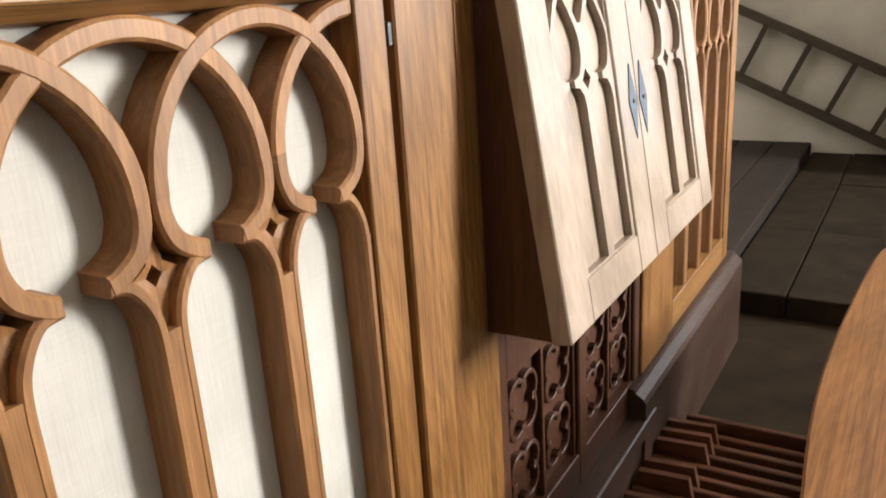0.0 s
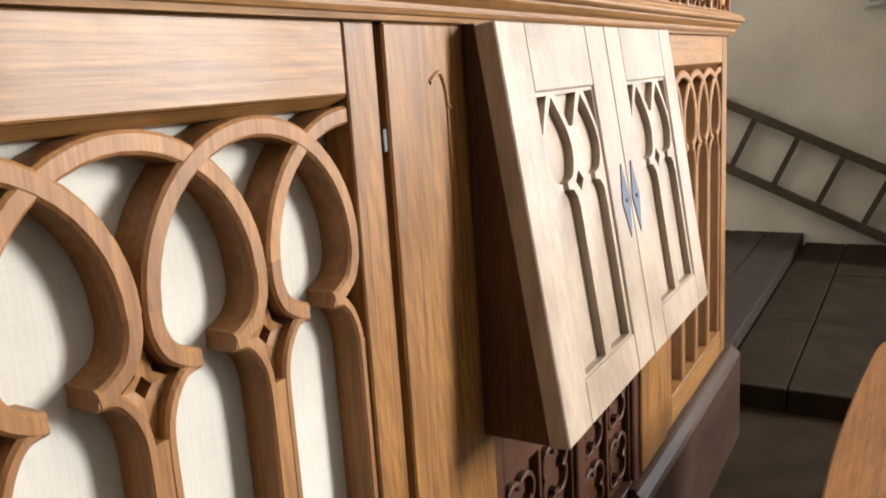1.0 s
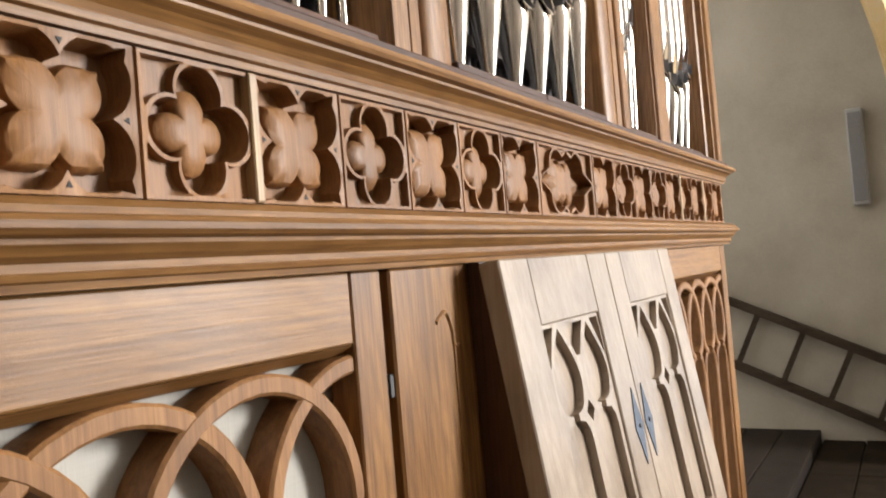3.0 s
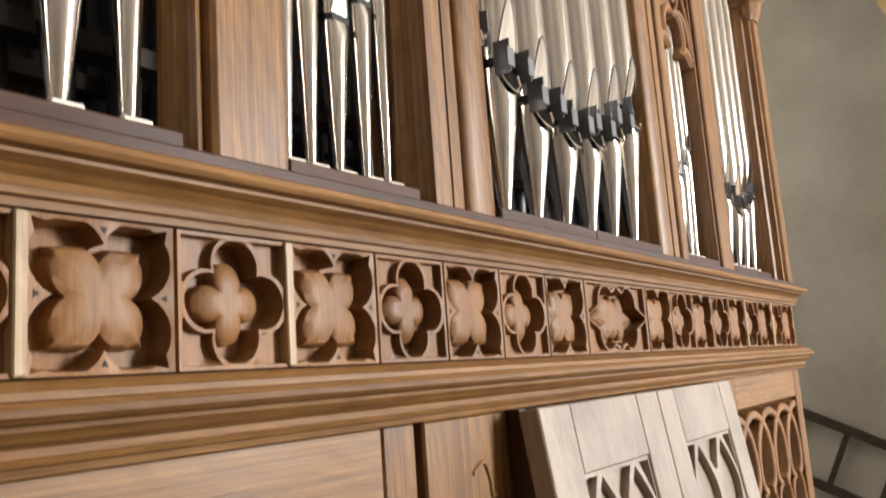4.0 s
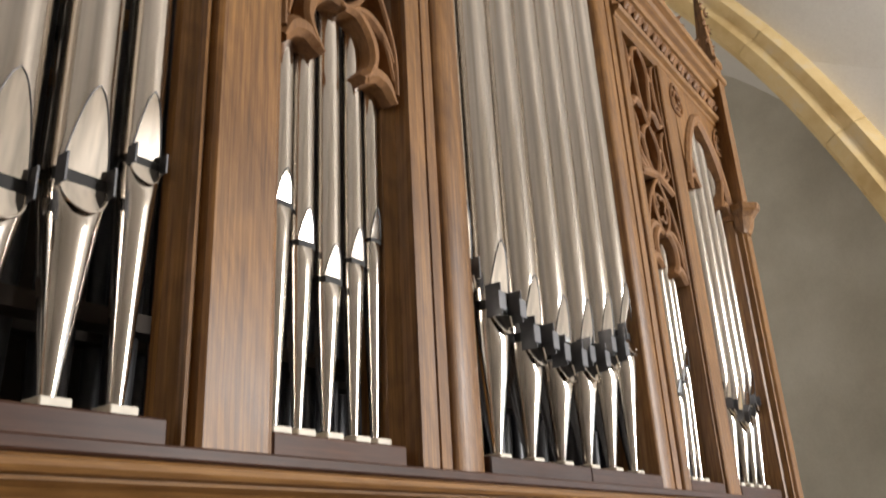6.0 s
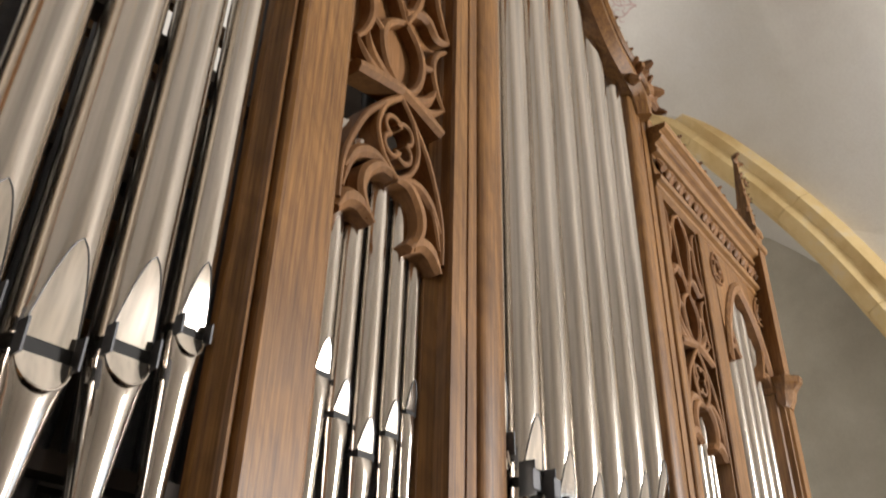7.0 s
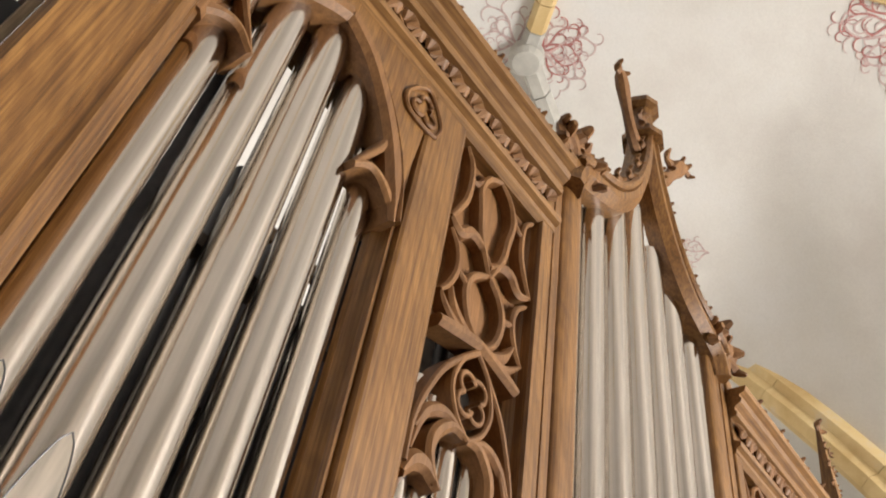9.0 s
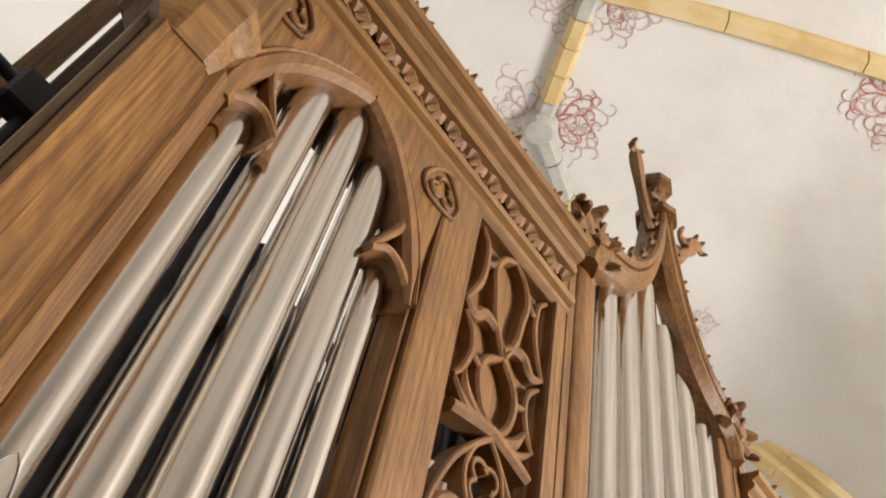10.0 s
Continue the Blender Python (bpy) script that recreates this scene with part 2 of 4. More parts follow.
def bar(bm, pts, w, y0, y1, ch=0.004, taper=None):
    """A tracery bar along points (x, z) of the front's plane; y0 is its face, y1 its back."""
    rings = []
    n = len(pts)
    for i, (x, z) in enumerate(pts):
        a, b = pts[max(0, i - 1)], pts[min(n - 1, i + 1)]
        d = Vector((b[0] - a[0], b[1] - a[1]))
        d = d.normalized() if d.length else Vector((0, 1))
        nx, nz = -d.y, d.x
        k = (w if taper is None else w * taper[i]) / 2
        c = min(ch, k * 0.8)
        rings.append([(x + nx * o, y, z + nz * o) for o, y in ((-k, y1), (-k, y0 + c), (-k + c, y0), (k - c, y0), (k, y0 + c), (k, y1))])
    strip(bm, rings)
    return bm


def slab(bm, outline, y0, y1):
    """A board cut to an outline (x, z)."""
    strip(bm, [[(x, y, z) for x, z in outline] for y in (y0, y1)])
    return bm


def tube(bm, pts, radii, seg=8, flat=1.0):
    """A round bar through 3D points, with a radius at each; flat squeezes it across y."""
    rings = []
    n = len(pts)
    for i, p in enumerate(pts):
        p = Vector(p)
        d = (Vector(pts[min(n - 1, i + 1)]) - Vector(pts[max(0, i - 1)]))
        d = d.normalized() if d.length else Vector((0, 0, 1))
        up = Vector((0, 1, 0)) if abs(d.y) < 0.9 else Vector((1, 0, 0))
        s = d.cross(up).normalized()
        u = s.cross(d).normalized()
        r = radii[i] if isinstance(radii, (list, tuple)) else radii
        rings.append([p + s * math.cos(2 * math.pi * k / seg) * r + u * math.sin(2 * math.pi * k / seg) * r * flat for k in range(seg)])
    strip(bm, rings)
    return bm


def curve(keys, n=8):
    """A smooth line through key places (Catmull-Rom)."""
    ks = [Vector(k) for k in keys]
    out = []
    for i in range(len(ks) - 1):
        a, b, c, d = ks[max(0, i - 1)], ks[i], ks[i + 1], ks[min(len(ks) - 1, i + 2)]
        for j in range(n):
            t = j / n
            out.append(0.5 * (2 * b + (c - a) * t + (2 * a - 5 * b + 4 * c - d) * t * t + (3 * b - a - 3 * c + d) * t ** 3))
    out.append(ks[-1])
    return [tuple(p) for p in out]


def arc(cx, cz, r, a0, a1, n=16):
    return [(cx + r * math.cos(radians(a0 + (a1 - a0) * i / n)), cz + r * math.sin(radians(a0 + (a1 - a0) * i / n))) for i in range(n + 1)]


def crocket(bm, p, size, lean=0.0):
    """A small carved leaf bud that curls outward."""
    p = Vector(p)
    for k, (a, s) in enumerate(((lean - 0.9, 0.8), (lean, 1.0), (lean + 0.9, 0.8))):
        d = Vector((math.sin(a), -0.15, math.cos(a)))
        q = Vector((math.cos(a), 0, -math.sin(a)))
        pts = [p, p + d * size * 0.45 * s, p + d * size * 0.85 * s + q * size * 0.12 * (k - 1), p + d * size * s + Vector((0, -size * 0.35, 0)) + q * size * 0.3 * (k - 1)]
        tube(bm, curve(pts, 3), [size * 0.16, size * 0.2, size * 0.24, size * 0.26, size * 0.28, size * 0.28, size * 0.27, size * 0.24, size * 0.18, size * 0.1][:10], 6, 0.7)
    return bm

# ---- setting ----
def struct(name, bm, mat, label, category, smooth=False):
    return tagged(obj(name, bm, mat, smooth), label, category, kind="structure")


struct("floor", cube(-7, 8, -7, 3.2, -0.2, 0, bev=0), STONE, "worn stone floor below the organ, darkened for shade", "floor")


def wall_with_windows(bm, y0, y1):
    xs = [-7.0]
    for wx, ww in sorted(WINDOWS):
        xs += [wx - ww / 2, wx + ww / 2]
    xs.append(8.0)
    for i in range(0, len(xs) - 1):
        if i % 2 == 0:
            box(bm, xs[i], xs[i + 1], y0, y1, 0, 10, 0)
        else:
            box(bm, xs[i], xs[i + 1], y0, y1, 0, 1.4, 0)
            box(bm, xs[i], xs[i + 1], y0, y1, 4.9, 10, 0)
    return bm


struct("wall_south", wall_with_windows(bmesh.new(), -7.4, -7.0), PLASTER, "white plastered wall with a tall window opening", "wall")
# Added out of view, to keep window light off the far floor.
struct("wall_light_block", cube(-7, 6.75, -3.0, -2.85, 0, 1.25, bev=0.01), PLASTER_DIM, "unseen low plastered wall, added to shade the far floor", "wall")
struct("wall_west", cube(-7.3, -7, -7, 3.2, 0, 10, bev=0), PLASTER_DIM, "unseen plastered church wall, coloured dim to darken reflections", "wall")
struct("wall_north", cube(-7, 8, 3.2, 3.5, 0, 10, bev=0), PLASTER, "white plastered wall behind the organ", "wall")
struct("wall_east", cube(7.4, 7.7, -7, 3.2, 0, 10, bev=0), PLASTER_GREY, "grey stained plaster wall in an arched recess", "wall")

# the wall with the great arch, before the recess
ARCH = curve([(-1.0, 2.2), (-0.91, 3.15), (-0.66, 4.15), (-0.31, 5.1), (0.13, 6.05), (0.74, 7.05), (1.38, 7.93), (2.3, 8.87), (3.0, 9.27)], 6)
bm = bmesh.new()
out = [(-1.5, 0), (-1.0, 0)] + ARCH + [(3.2, 10), (-1.5, 10)]
strip(bm, [[(x, y, z) for y, z in out] for x in (6.75, 7.4)])
box(bm, 6.75, 7.4, -7, -3.3, 0, 10, 0)
box(bm, 6.75, 7.4, -3.3, -1.5, 0, 0.7, 0)
box(bm, 6.75, 7.4, -3.3, -1.5, 3.0, 10, 0)
struct("wall_arch", bm, PLASTER, "white plastered wall with a tall arched opening", "wall")
arch_rib = thing("arch_rib", "painted yellow sandstone arch moulding round the recess", "arch", kind="structure")
full = [(-1.0, 0.0), (-1.0, 1.1)] + ARCH
prof = ((0.0, 0.03), (-0.10, 0.03), (-0.16, -0.06), (-0.13, -0.14), (-0.17, -0.22), (-0.12, -0.32), (0.0, -0.34))
seg = []
for i in range(len(full)):
    seg.append(i)
    if (i % 7 == 6) or i == len(full) - 1:
        rings = []
        for q, j in enumerate(seg):
            a, b = Vector(full[max(0, j - 1)]), Vector(full[min(len(full) - 1, j + 1)])
            d = (b - a).normalized()
            nrm = Vector((-d.y, d.x))
            p = Vector(full[j])
            if q == 0 and j:
                p = p + d * 0.006
            rings.append([(6.75 + px, p.x + nrm.x * o, p.y + nrm.y * o) for px, o in prof])
        bm = bmesh.new()
        strip(bm, rings)
        part("voussoir", bm, RIB, arch_rib, smooth=True)
        seg = [i]


def vault_z(x, y):
    """Height of the shallow vault, which rounds over into the end wall beside the arch."""
    z = 9.25 - 0.042 * (x - 1.5) ** 2 - 0.04 * y ** 2
    r = float(np.interp(y, (-0.6, 0.1, 0.7, 1.4, 2.2), (2.6, 2.2, 1.5, 0.9, 0.3)))
    u = min(1.0, max(0.0, (x - (6.75 - r)) / r))
    return z - r * (1 - math.sqrt(1 - u * u))


bm = bmesh.new()
NX, NY = 120, 60
g = [[bm.verts.new((-7 + 15 * i / NX, -7.2 + 10.6 * j / NY, vault_z(-7 + 15 * i / NX, -7.2 + 10.6 * j / NY))) for j in range(NY + 1)] for i in range(NX + 1)]
h = [[bm.verts.new((v.co.x, v.co.y, v.co.z + 0.3)) for v in row] for row in g]
for i in range(NX):
    for j in range(NY):
        bm.faces.new((g[i][j], g[i][j + 1], g[i + 1][j + 1], g[i + 1][j]))
        bm.faces.new((h[i][j], h[i + 1][j], h[i + 1][j + 1], h[i][j + 1]))
for i in range(NX):
    bm.faces.new((g[i][0], g[i + 1][0], h[i + 1][0], h[i][0]))
    bm.faces.new((g[i][NY], h[i][NY], h[i + 1][NY], g[i + 1][NY]))
for j in range(NY):
    bm.faces.new((g[0][j], h[0][j], h[0][j + 1], g[0][j + 1]))
    bm.faces.new((g[NX][j], g[NX][j + 1], h[NX][j + 1], h[NX][j]))
ceiling = struct("ceiling", bm, PLASTER, "pale plastered church vault with red painted flourishes", "ceiling", True)

BOSS = (3.09, 1.75)
HUB = (2.24, 0.70)
ribs = thing("vault_ribs", "yellow painted sandstone vault ribs on pale plaster", "vault ribs", kind="structure")


def rib(a, b, mat, w=0.095, drop=0.13):
    rings = []
    a, b = Vector(a), Vector(b)
    d = (b - a).normalized()
    nrm = Vector((-d.y, d.x))
    for i in range(13):
        p = a + (b - a) * (i / 12)
        z = vault_z(p.x, p.y)
        rings.append([(p.x + nrm.x * o, p.y + nrm.y * o, z - dz) for o, dz in ((-w, -0.03), (-w, drop * 0.4), (-w * 0.55, drop), (w * 0.55, drop), (w, drop * 0.4), (w, -0.03))])
    bm = bmesh.new()
    strip(bm, rings)
    part("rib_stone", bm, mat, ribs)


def rib_run(a, b, n, mats):
    a, b = Vector(a), Vector(b)
    for i in range(n):
        p, q = a + (b - a) * (i / n), a + (b - a) * ((i + 1) / n)
        g = (q - p).normalized() * 0.006
        rib(p + g, q - g, mats[i % len(mats)])


rib_run(HUB, BOSS, 5, (RIB_GREY, RIB, RIB, RIB, RIB_GREY))
rib_run(BOSS, (4.6, 2.07), 4, (RIB_GREY, RIB_GREY, RIB, RIB))
rib_run(HUB, (5.6, -2.55), 4, (RIB,))
rib_run(HUB, (-2.5, 3.1), 4, (RIB,))
rib_run(HUB, (-2.2, -4.6), 5, (RIB,))
bm = bmesh.new()
bz = vault_z(*BOSS)
strip(bm, [[(BOSS[0] + r * math.cos(2 * math.pi * q / 16), BOSS[1] + r * math.sin(2 * math.pi * q / 16), z) for q in range(16)] for z, r in ((bz, 0.17), (bz - 0.12, 0.17), (bz - 0.17, 0.13), (bz - 0.18, 0.05))])
part("boss", bm, RIB_GREY, ribs)

# red painted scrolls on the vault
def flourish(cx, cy, ang, size, mat, n=5):
    bm = bmesh.new()
    rnd = random.Random(int(cx * 91 + cy * 37 + size * 50))

    def ribbon(pts, w):
        ks = [Vector(p) for p in pts]
        rings = []
        for i, p in enumerate(ks):
            d = (ks[min(i + 1, len(ks) - 1)] - ks[max(i - 1, 0)]).normalized()
            s = Vector((-d.y, d.x)) * w * (1 - 0.75 * i / len(ks))
            rings.append([(q.x, q.y, vault_z(q.x, q.y) - dz) for q, dz in ((p + s, 0.002), (p - s, 0.002), (p - s, 0.006), (p + s, 0.006))])
        strip(bm, rings)

    for k in range(n):
        a = ang + (k - (n - 1) / 2) * 0.36 + rnd.uniform(-0.1, 0.1)
        turn = (1 if k % 2 else -1) * rnd.uniform(0.8, 1.2)
        L = size * rnd.uniform(0.7, 1.1)
        p = Vector((cx, cy))
        pts = [p.copy()]
        N = 26
        for i in range(N):
            u = i / (N - 1)
            aa = a + turn * 0.75 * math.sin(u * 6.0) + turn * max(0, u - 0.7) * 11
            p = p + Vector((math.cos(aa), math.sin(aa))) * L / N
            pts.append(p.copy())
            if i in (8, 13, 18):
                q = p.copy()
                br = [q.copy()]
                for j in range(10):
                    ab = aa - turn * (0.5 + j * 0.3) if i != 13 else aa + turn * (0.5 + j * 0.3)
                    q = q + Vector((math.cos(ab), math.sin(ab))) * L * 0.028
                    br.append(q.copy())
                ribbon(br, size * 0.013)
        ribbon(pts, size * 0.019)
    part("painted_flourish", bm, mat, ceiling)


flourish(BOSS[0] + 0.03, BOSS[1] - 0.14, -1.15, 0.62, RED, 6)
flourish(BOSS[0] + 0.06, BOSS[1] - 0.12, -0.75, 0.7, RED_PALE, 6)
flourish(BOSS[0] - 0.12, BOSS[1] + 0.02, 2.75, 0.62, RED_PALE, 6)
flourish(HUB[0] + 0.14, HUB[1] - 0.06, -0.2, 0.62, RED_PALE, 6)
flourish(HUB[0] + 0.1, HUB[1] - 0.08, -0.1, 0.5, RED, 3)
flourish(HUB[0] + 0.02, HUB[1] + 0.16, 1.4, 0.5, RED_PALE, 5)
flourish(4.42, -1.14, 2.35, 0.62, RED, 6)
flourish(4.55, -1.14, 1.9, 0.7, RED_PALE, 6)
flourish(5.75, 1.2, 2.3, 0.42, RED_PALE, 3)

# raised stone floor beyond the organ, its shade put into the slab colour
platform = thing("step_platform", "raised pale stone slabs beside the organ, darkened for shade", "platform", kind="structure")
rng = random.Random(5)
xs = [3.96, 5.1, 6.3, 7.4]
for i in range(3):
    for j, (y0, y1) in enumerate(((-2.4, -1.6), (-1.6, -0.9), (-0.9, -0.2), (-0.2, 0.12))):
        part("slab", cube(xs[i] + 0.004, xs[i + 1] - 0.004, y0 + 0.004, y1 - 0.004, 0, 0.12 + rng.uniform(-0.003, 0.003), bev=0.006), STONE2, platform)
timber = thing("timber_step", "brown wooden step of planks along the wall, darkened for shade", "step")
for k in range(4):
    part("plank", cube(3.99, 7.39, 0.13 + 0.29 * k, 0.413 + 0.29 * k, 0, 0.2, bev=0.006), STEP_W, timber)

# ---- organ case, lower part ----
case = thing("organ_case", "carved oak neo-gothic organ case with tracery panels", "organ case")
F = 0.010        # face of the lower frame
PZ0, PZ1 = 0.55, 1.691
both("stile", cube(0.056, 0.141, F, F + 0.05, 0.44, 1.795), OAK_V, case)
both("stile", cube(0.938, 1.014, F, F + 0.05, 0.44, 1.795), OAK_V, case)
both("top_rail", cube(0.142, 0.937, F + 0.001, F + 0.05, PZ1, 1.795), OAK_H, case)
bm = bmesh.new()
moulding(bm, 0.142, 0.937, ((F + 0.002, PZ1 - 0.001), (F + 0.03, PZ1 - 0.016), (F + 0.05, PZ1 - 0.02), (F + 0.05, PZ1 - 0.001)))
both("sight_moulding", bm, OAK_H, case)
both("bottom_rail", cube(0.142, 0.937, F + 0.001, F + 0.05, 0.44, PZ0), OAK_H, case)
both("linen_panel", cube(0.10, 0.98, 0.0695, 0.076, 0.46, 1.75, bev=0), LINEN, case, "off-white linen cloth behind the tracery")
both("hinge", cube(1.0142, 1.0245, F - 0.003, F + 0.01, 1.60, 1.635, bev=0.001), BLACK_IRON, case)
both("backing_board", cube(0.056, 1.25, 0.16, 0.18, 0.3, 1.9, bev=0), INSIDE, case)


def lancets(x0, x1, n, z0, z1, y0, y1, w, r_k=0.875, drop=1.0):
    """Intersecting round arches over narrow lights with pinched necks; a list of named meshes."""
    made = []
    p = (x1 - x0) / n
    h = p / 2
    r = p * r_k
    zc = z1 - r - w * 0.6
    neck = zc - 0.40 * p * drop
    sp = neck - 0.26 * p
    for i in range(-1, n):
        cx = x0 + p * (i + 1)
        a0, a1 = 0.0, 180.0
        if i == -1:
            a1 = 90.0
        if i == n - 1:
            a0 = 90.0
        bm = bmesh.new()
        bar(bm, arc(cx, zc, r, a0, a1, 22), w, y0 + (0.0012 if i % 2 else 0.0), y1, w * 0.16)
        made.append(("tracery_arch", bm))
    for i in range(n):
        c = x0 + p * (i + 0.5)
        for s in (-1, 1):
            bm = bmesh.new()
            k = r - h
            path = curve([(c + s * k, zc + 0.01), (c + s * k * 0.98, zc - 0.12 * p), (c + s * k * 0.82, zc - 0.27 * p), (c + s * k * 0.5, zc - 0.36 * p), (c + s * 0.15 * p, neck)], 5)
            bar(bm, path, w * 0.95, y0 + 0.0006, y1, w * 0.16)
            path = curve([(c + s * 0.14 * p, neck - 0.004), (c + s * 0.27 * p, neck - 0.05 * p), (c + s * 0.375 * p, neck - 0.19 * p), (c + s * 0.425 * p, sp - 0.12 * p), (c + s * 0.43 * p, sp - 0.5 * p)], 5)
            bar(bm, path + [(c + s * 0.43 * p, z0)], w * 0.62, y0 + 0.0018, y1, w * 0.16)
            made.append(("light_jamb", bm))
    for i in range(n + 1):
        m = x0 + p * i
        s0 = 0 if i == 0 else -1
        s1 = 0 if i == n else 1
        bm = bmesh.new()
        box(bm, m + s0 * w * 0.38, m + s1 * w * 0.38, y0 + 0.003, y1, z0, sp - 0.12 * p, 0)
        made.append(("mullion", bm))
    return made


for nm, bm in lancets(0.143, 0.943, 4, PZ0, PZ1 - 0.012, F + 0.004, F + 0.058, 0.027, 0.93, 0.95):
    both(nm, bm, OAK_TRACERY, case)

# small pierced knots where the lights meet
for k in (1, 2, 3):
    cx, cz = 0.143 + 0.2 * k, 1.388
    bm = bmesh.new()
    outer = [(0, 0.062), (0.012, 0.016), (0.034, 0.002), (0.014, -0.02), (0, -0.085), (-0.014, -0.02), (-0.034, 0.002), (-0.012, 0.016)]
    inner = [(0, 0.014), (0.006, 0.007), (0.012, 0), (0.006, -0.007), (0, -0.014), (-0.006, -0.007), (-0.012, 0), (-0.006, 0.007)]
    strip(bm, [[(cx + x, y, cz + z) for x, z in line] for line, y in ((outer, F + 0.055), (outer, F + 0.022), (inner, F + 0.026), (inner, F + 0.055))], caps=False)
    both("knot", bm, OAK_TRACERY, case)

# pilasters beside the console, with a routed pointed outline
def pilaster(x0, x1, z0, z1, y):
    bm = cube(x0, x1, y, y + 0.06, z0, z1, bev=0.004)
    return bm


both("pilaster", pilaster(1.026, 1.318, 0.44, 1.795, 0.002), OAK_V, case)
bm = bmesh.new()
mid = 1.172
bar(bm, curve([(mid - 0.02, 1.70), (mid + 0.012, 1.715), (mid + 0.03, 1.685), (mid + 0.034, 1.66), (mid + 0.05, 1.655)], 6), 0.009, -0.002, 0.004, 0.003)
bar(bm, [(mid + 0.034, 1.655), (mid + 0.036, 1.2)], 0.005, -0.0005, 0.004, 0.001)
both("routed_line", bm, OAK_V, case)

# recess under the console with carved panels; the dark oak paints in its shade
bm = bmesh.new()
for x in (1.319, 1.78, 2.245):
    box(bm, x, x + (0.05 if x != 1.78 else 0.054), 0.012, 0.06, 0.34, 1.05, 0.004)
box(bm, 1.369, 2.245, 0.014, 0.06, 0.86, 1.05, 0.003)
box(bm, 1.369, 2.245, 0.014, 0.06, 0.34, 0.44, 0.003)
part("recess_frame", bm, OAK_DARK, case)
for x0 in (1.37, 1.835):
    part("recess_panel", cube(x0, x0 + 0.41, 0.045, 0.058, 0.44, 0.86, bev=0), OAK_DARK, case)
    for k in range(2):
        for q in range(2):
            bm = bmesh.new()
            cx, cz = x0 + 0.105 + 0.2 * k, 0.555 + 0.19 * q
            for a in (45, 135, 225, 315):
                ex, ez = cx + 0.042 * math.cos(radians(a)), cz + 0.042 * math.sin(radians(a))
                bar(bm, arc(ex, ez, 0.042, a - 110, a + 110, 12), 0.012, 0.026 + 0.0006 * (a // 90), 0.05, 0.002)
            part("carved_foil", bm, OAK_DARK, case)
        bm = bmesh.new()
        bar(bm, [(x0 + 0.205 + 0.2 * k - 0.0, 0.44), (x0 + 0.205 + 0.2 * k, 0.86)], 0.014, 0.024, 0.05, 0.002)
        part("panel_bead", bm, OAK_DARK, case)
part("recess_sill", cube(1.319, 2.295, -0.05, 0.06, 0.28, 0.338, bev=0.005), PLINTH_W, case, "scuffed dark wooden sill")
part("toe_board", cube(1.43, 2.184, -0.035, 0.06, 0.0, 0.279, bev=0.004), PLINTH_W, case)
bm = bmesh.new()
moulding(bm, -0.02, 1.425, ((-0.045, 0), (-0.045, 0.395), (-0.038, 0.41), (-0.012, 0.428), (-0.008, 0.439), (0.16, 0.439), (0.16, 0)))
both("plinth", bm, PLINTH_W, case, "dark scuffed wooden plinth")

# side returns of the case
both("side_panel", cube(0.056, 0.085, 0.07, 1.15, 0.0, 1.9, bev=0.003), OAK_V, case)
# Made tall and dark so that gaps between the pipes look shaded.
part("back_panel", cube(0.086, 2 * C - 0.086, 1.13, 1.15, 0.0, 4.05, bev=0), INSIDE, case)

# ---- belt: cornice, frieze of carved squares, cornice ----
bm = bmesh.new()
moulding(bm, 0.012, 2 * C - 0.012, ((0.06, 1.796), (-0.006, 1.796), (-0.008, 1.804), (-0.014, 1.806), (-0.017, 1.812), (-0.013, 1.814), (-0.014, 1.822), (-0.024, 1.828), (-0.034, 1.838), (-0.035, 1.843), (-0.046, 1.846), (-0.051, 1.851), (-0.052, 1.858), (-0.047, 1.863), (-0.04, 1.866), (-0.038, 1.873), (-0.012, 1.884), (0.06, 1.884)))
part("lower_cornice", bm, OAK_H, case)
bm = bmesh.new()
moulding(bm, 0.006, 2 * C - 0.006, ((0.2, 2.052), (-0.004, 2.052), (-0.006, 2.060), (-0.013, 2.062), (-0.015, 2.069), (-0.011, 2.071), (-0.015, 2.079), (-0.026, 2.088), (-0.04, 2.094), (-0.041, 2.098), (-0.054, 2.100), (-0.058, 2.106), (-0.055, 2.114), (-0.045, 2.119), (0.2, 2.124)))
part("upper_cornice", bm, OAK_H, case)
part("frieze_board", cube(0.056, 2 * C - 0.056, 0.046, 0.075, 1.885, 2.051, bev=0), OAK_CARVED, case)


def foil(theta, rot, d, rho):
    best = 0
    for k in range(4):
        ph = theta - rot - k * math.pi / 2
        ph = (ph + math.pi) % (2 * math.pi) - math.pi
        q = rho * rho - (d * math.sin(ph)) ** 2
        if q > 0 and math.cos(ph) > 0:
            best = max(best, d * math.cos(ph) + math.sqrt(q))
    return best


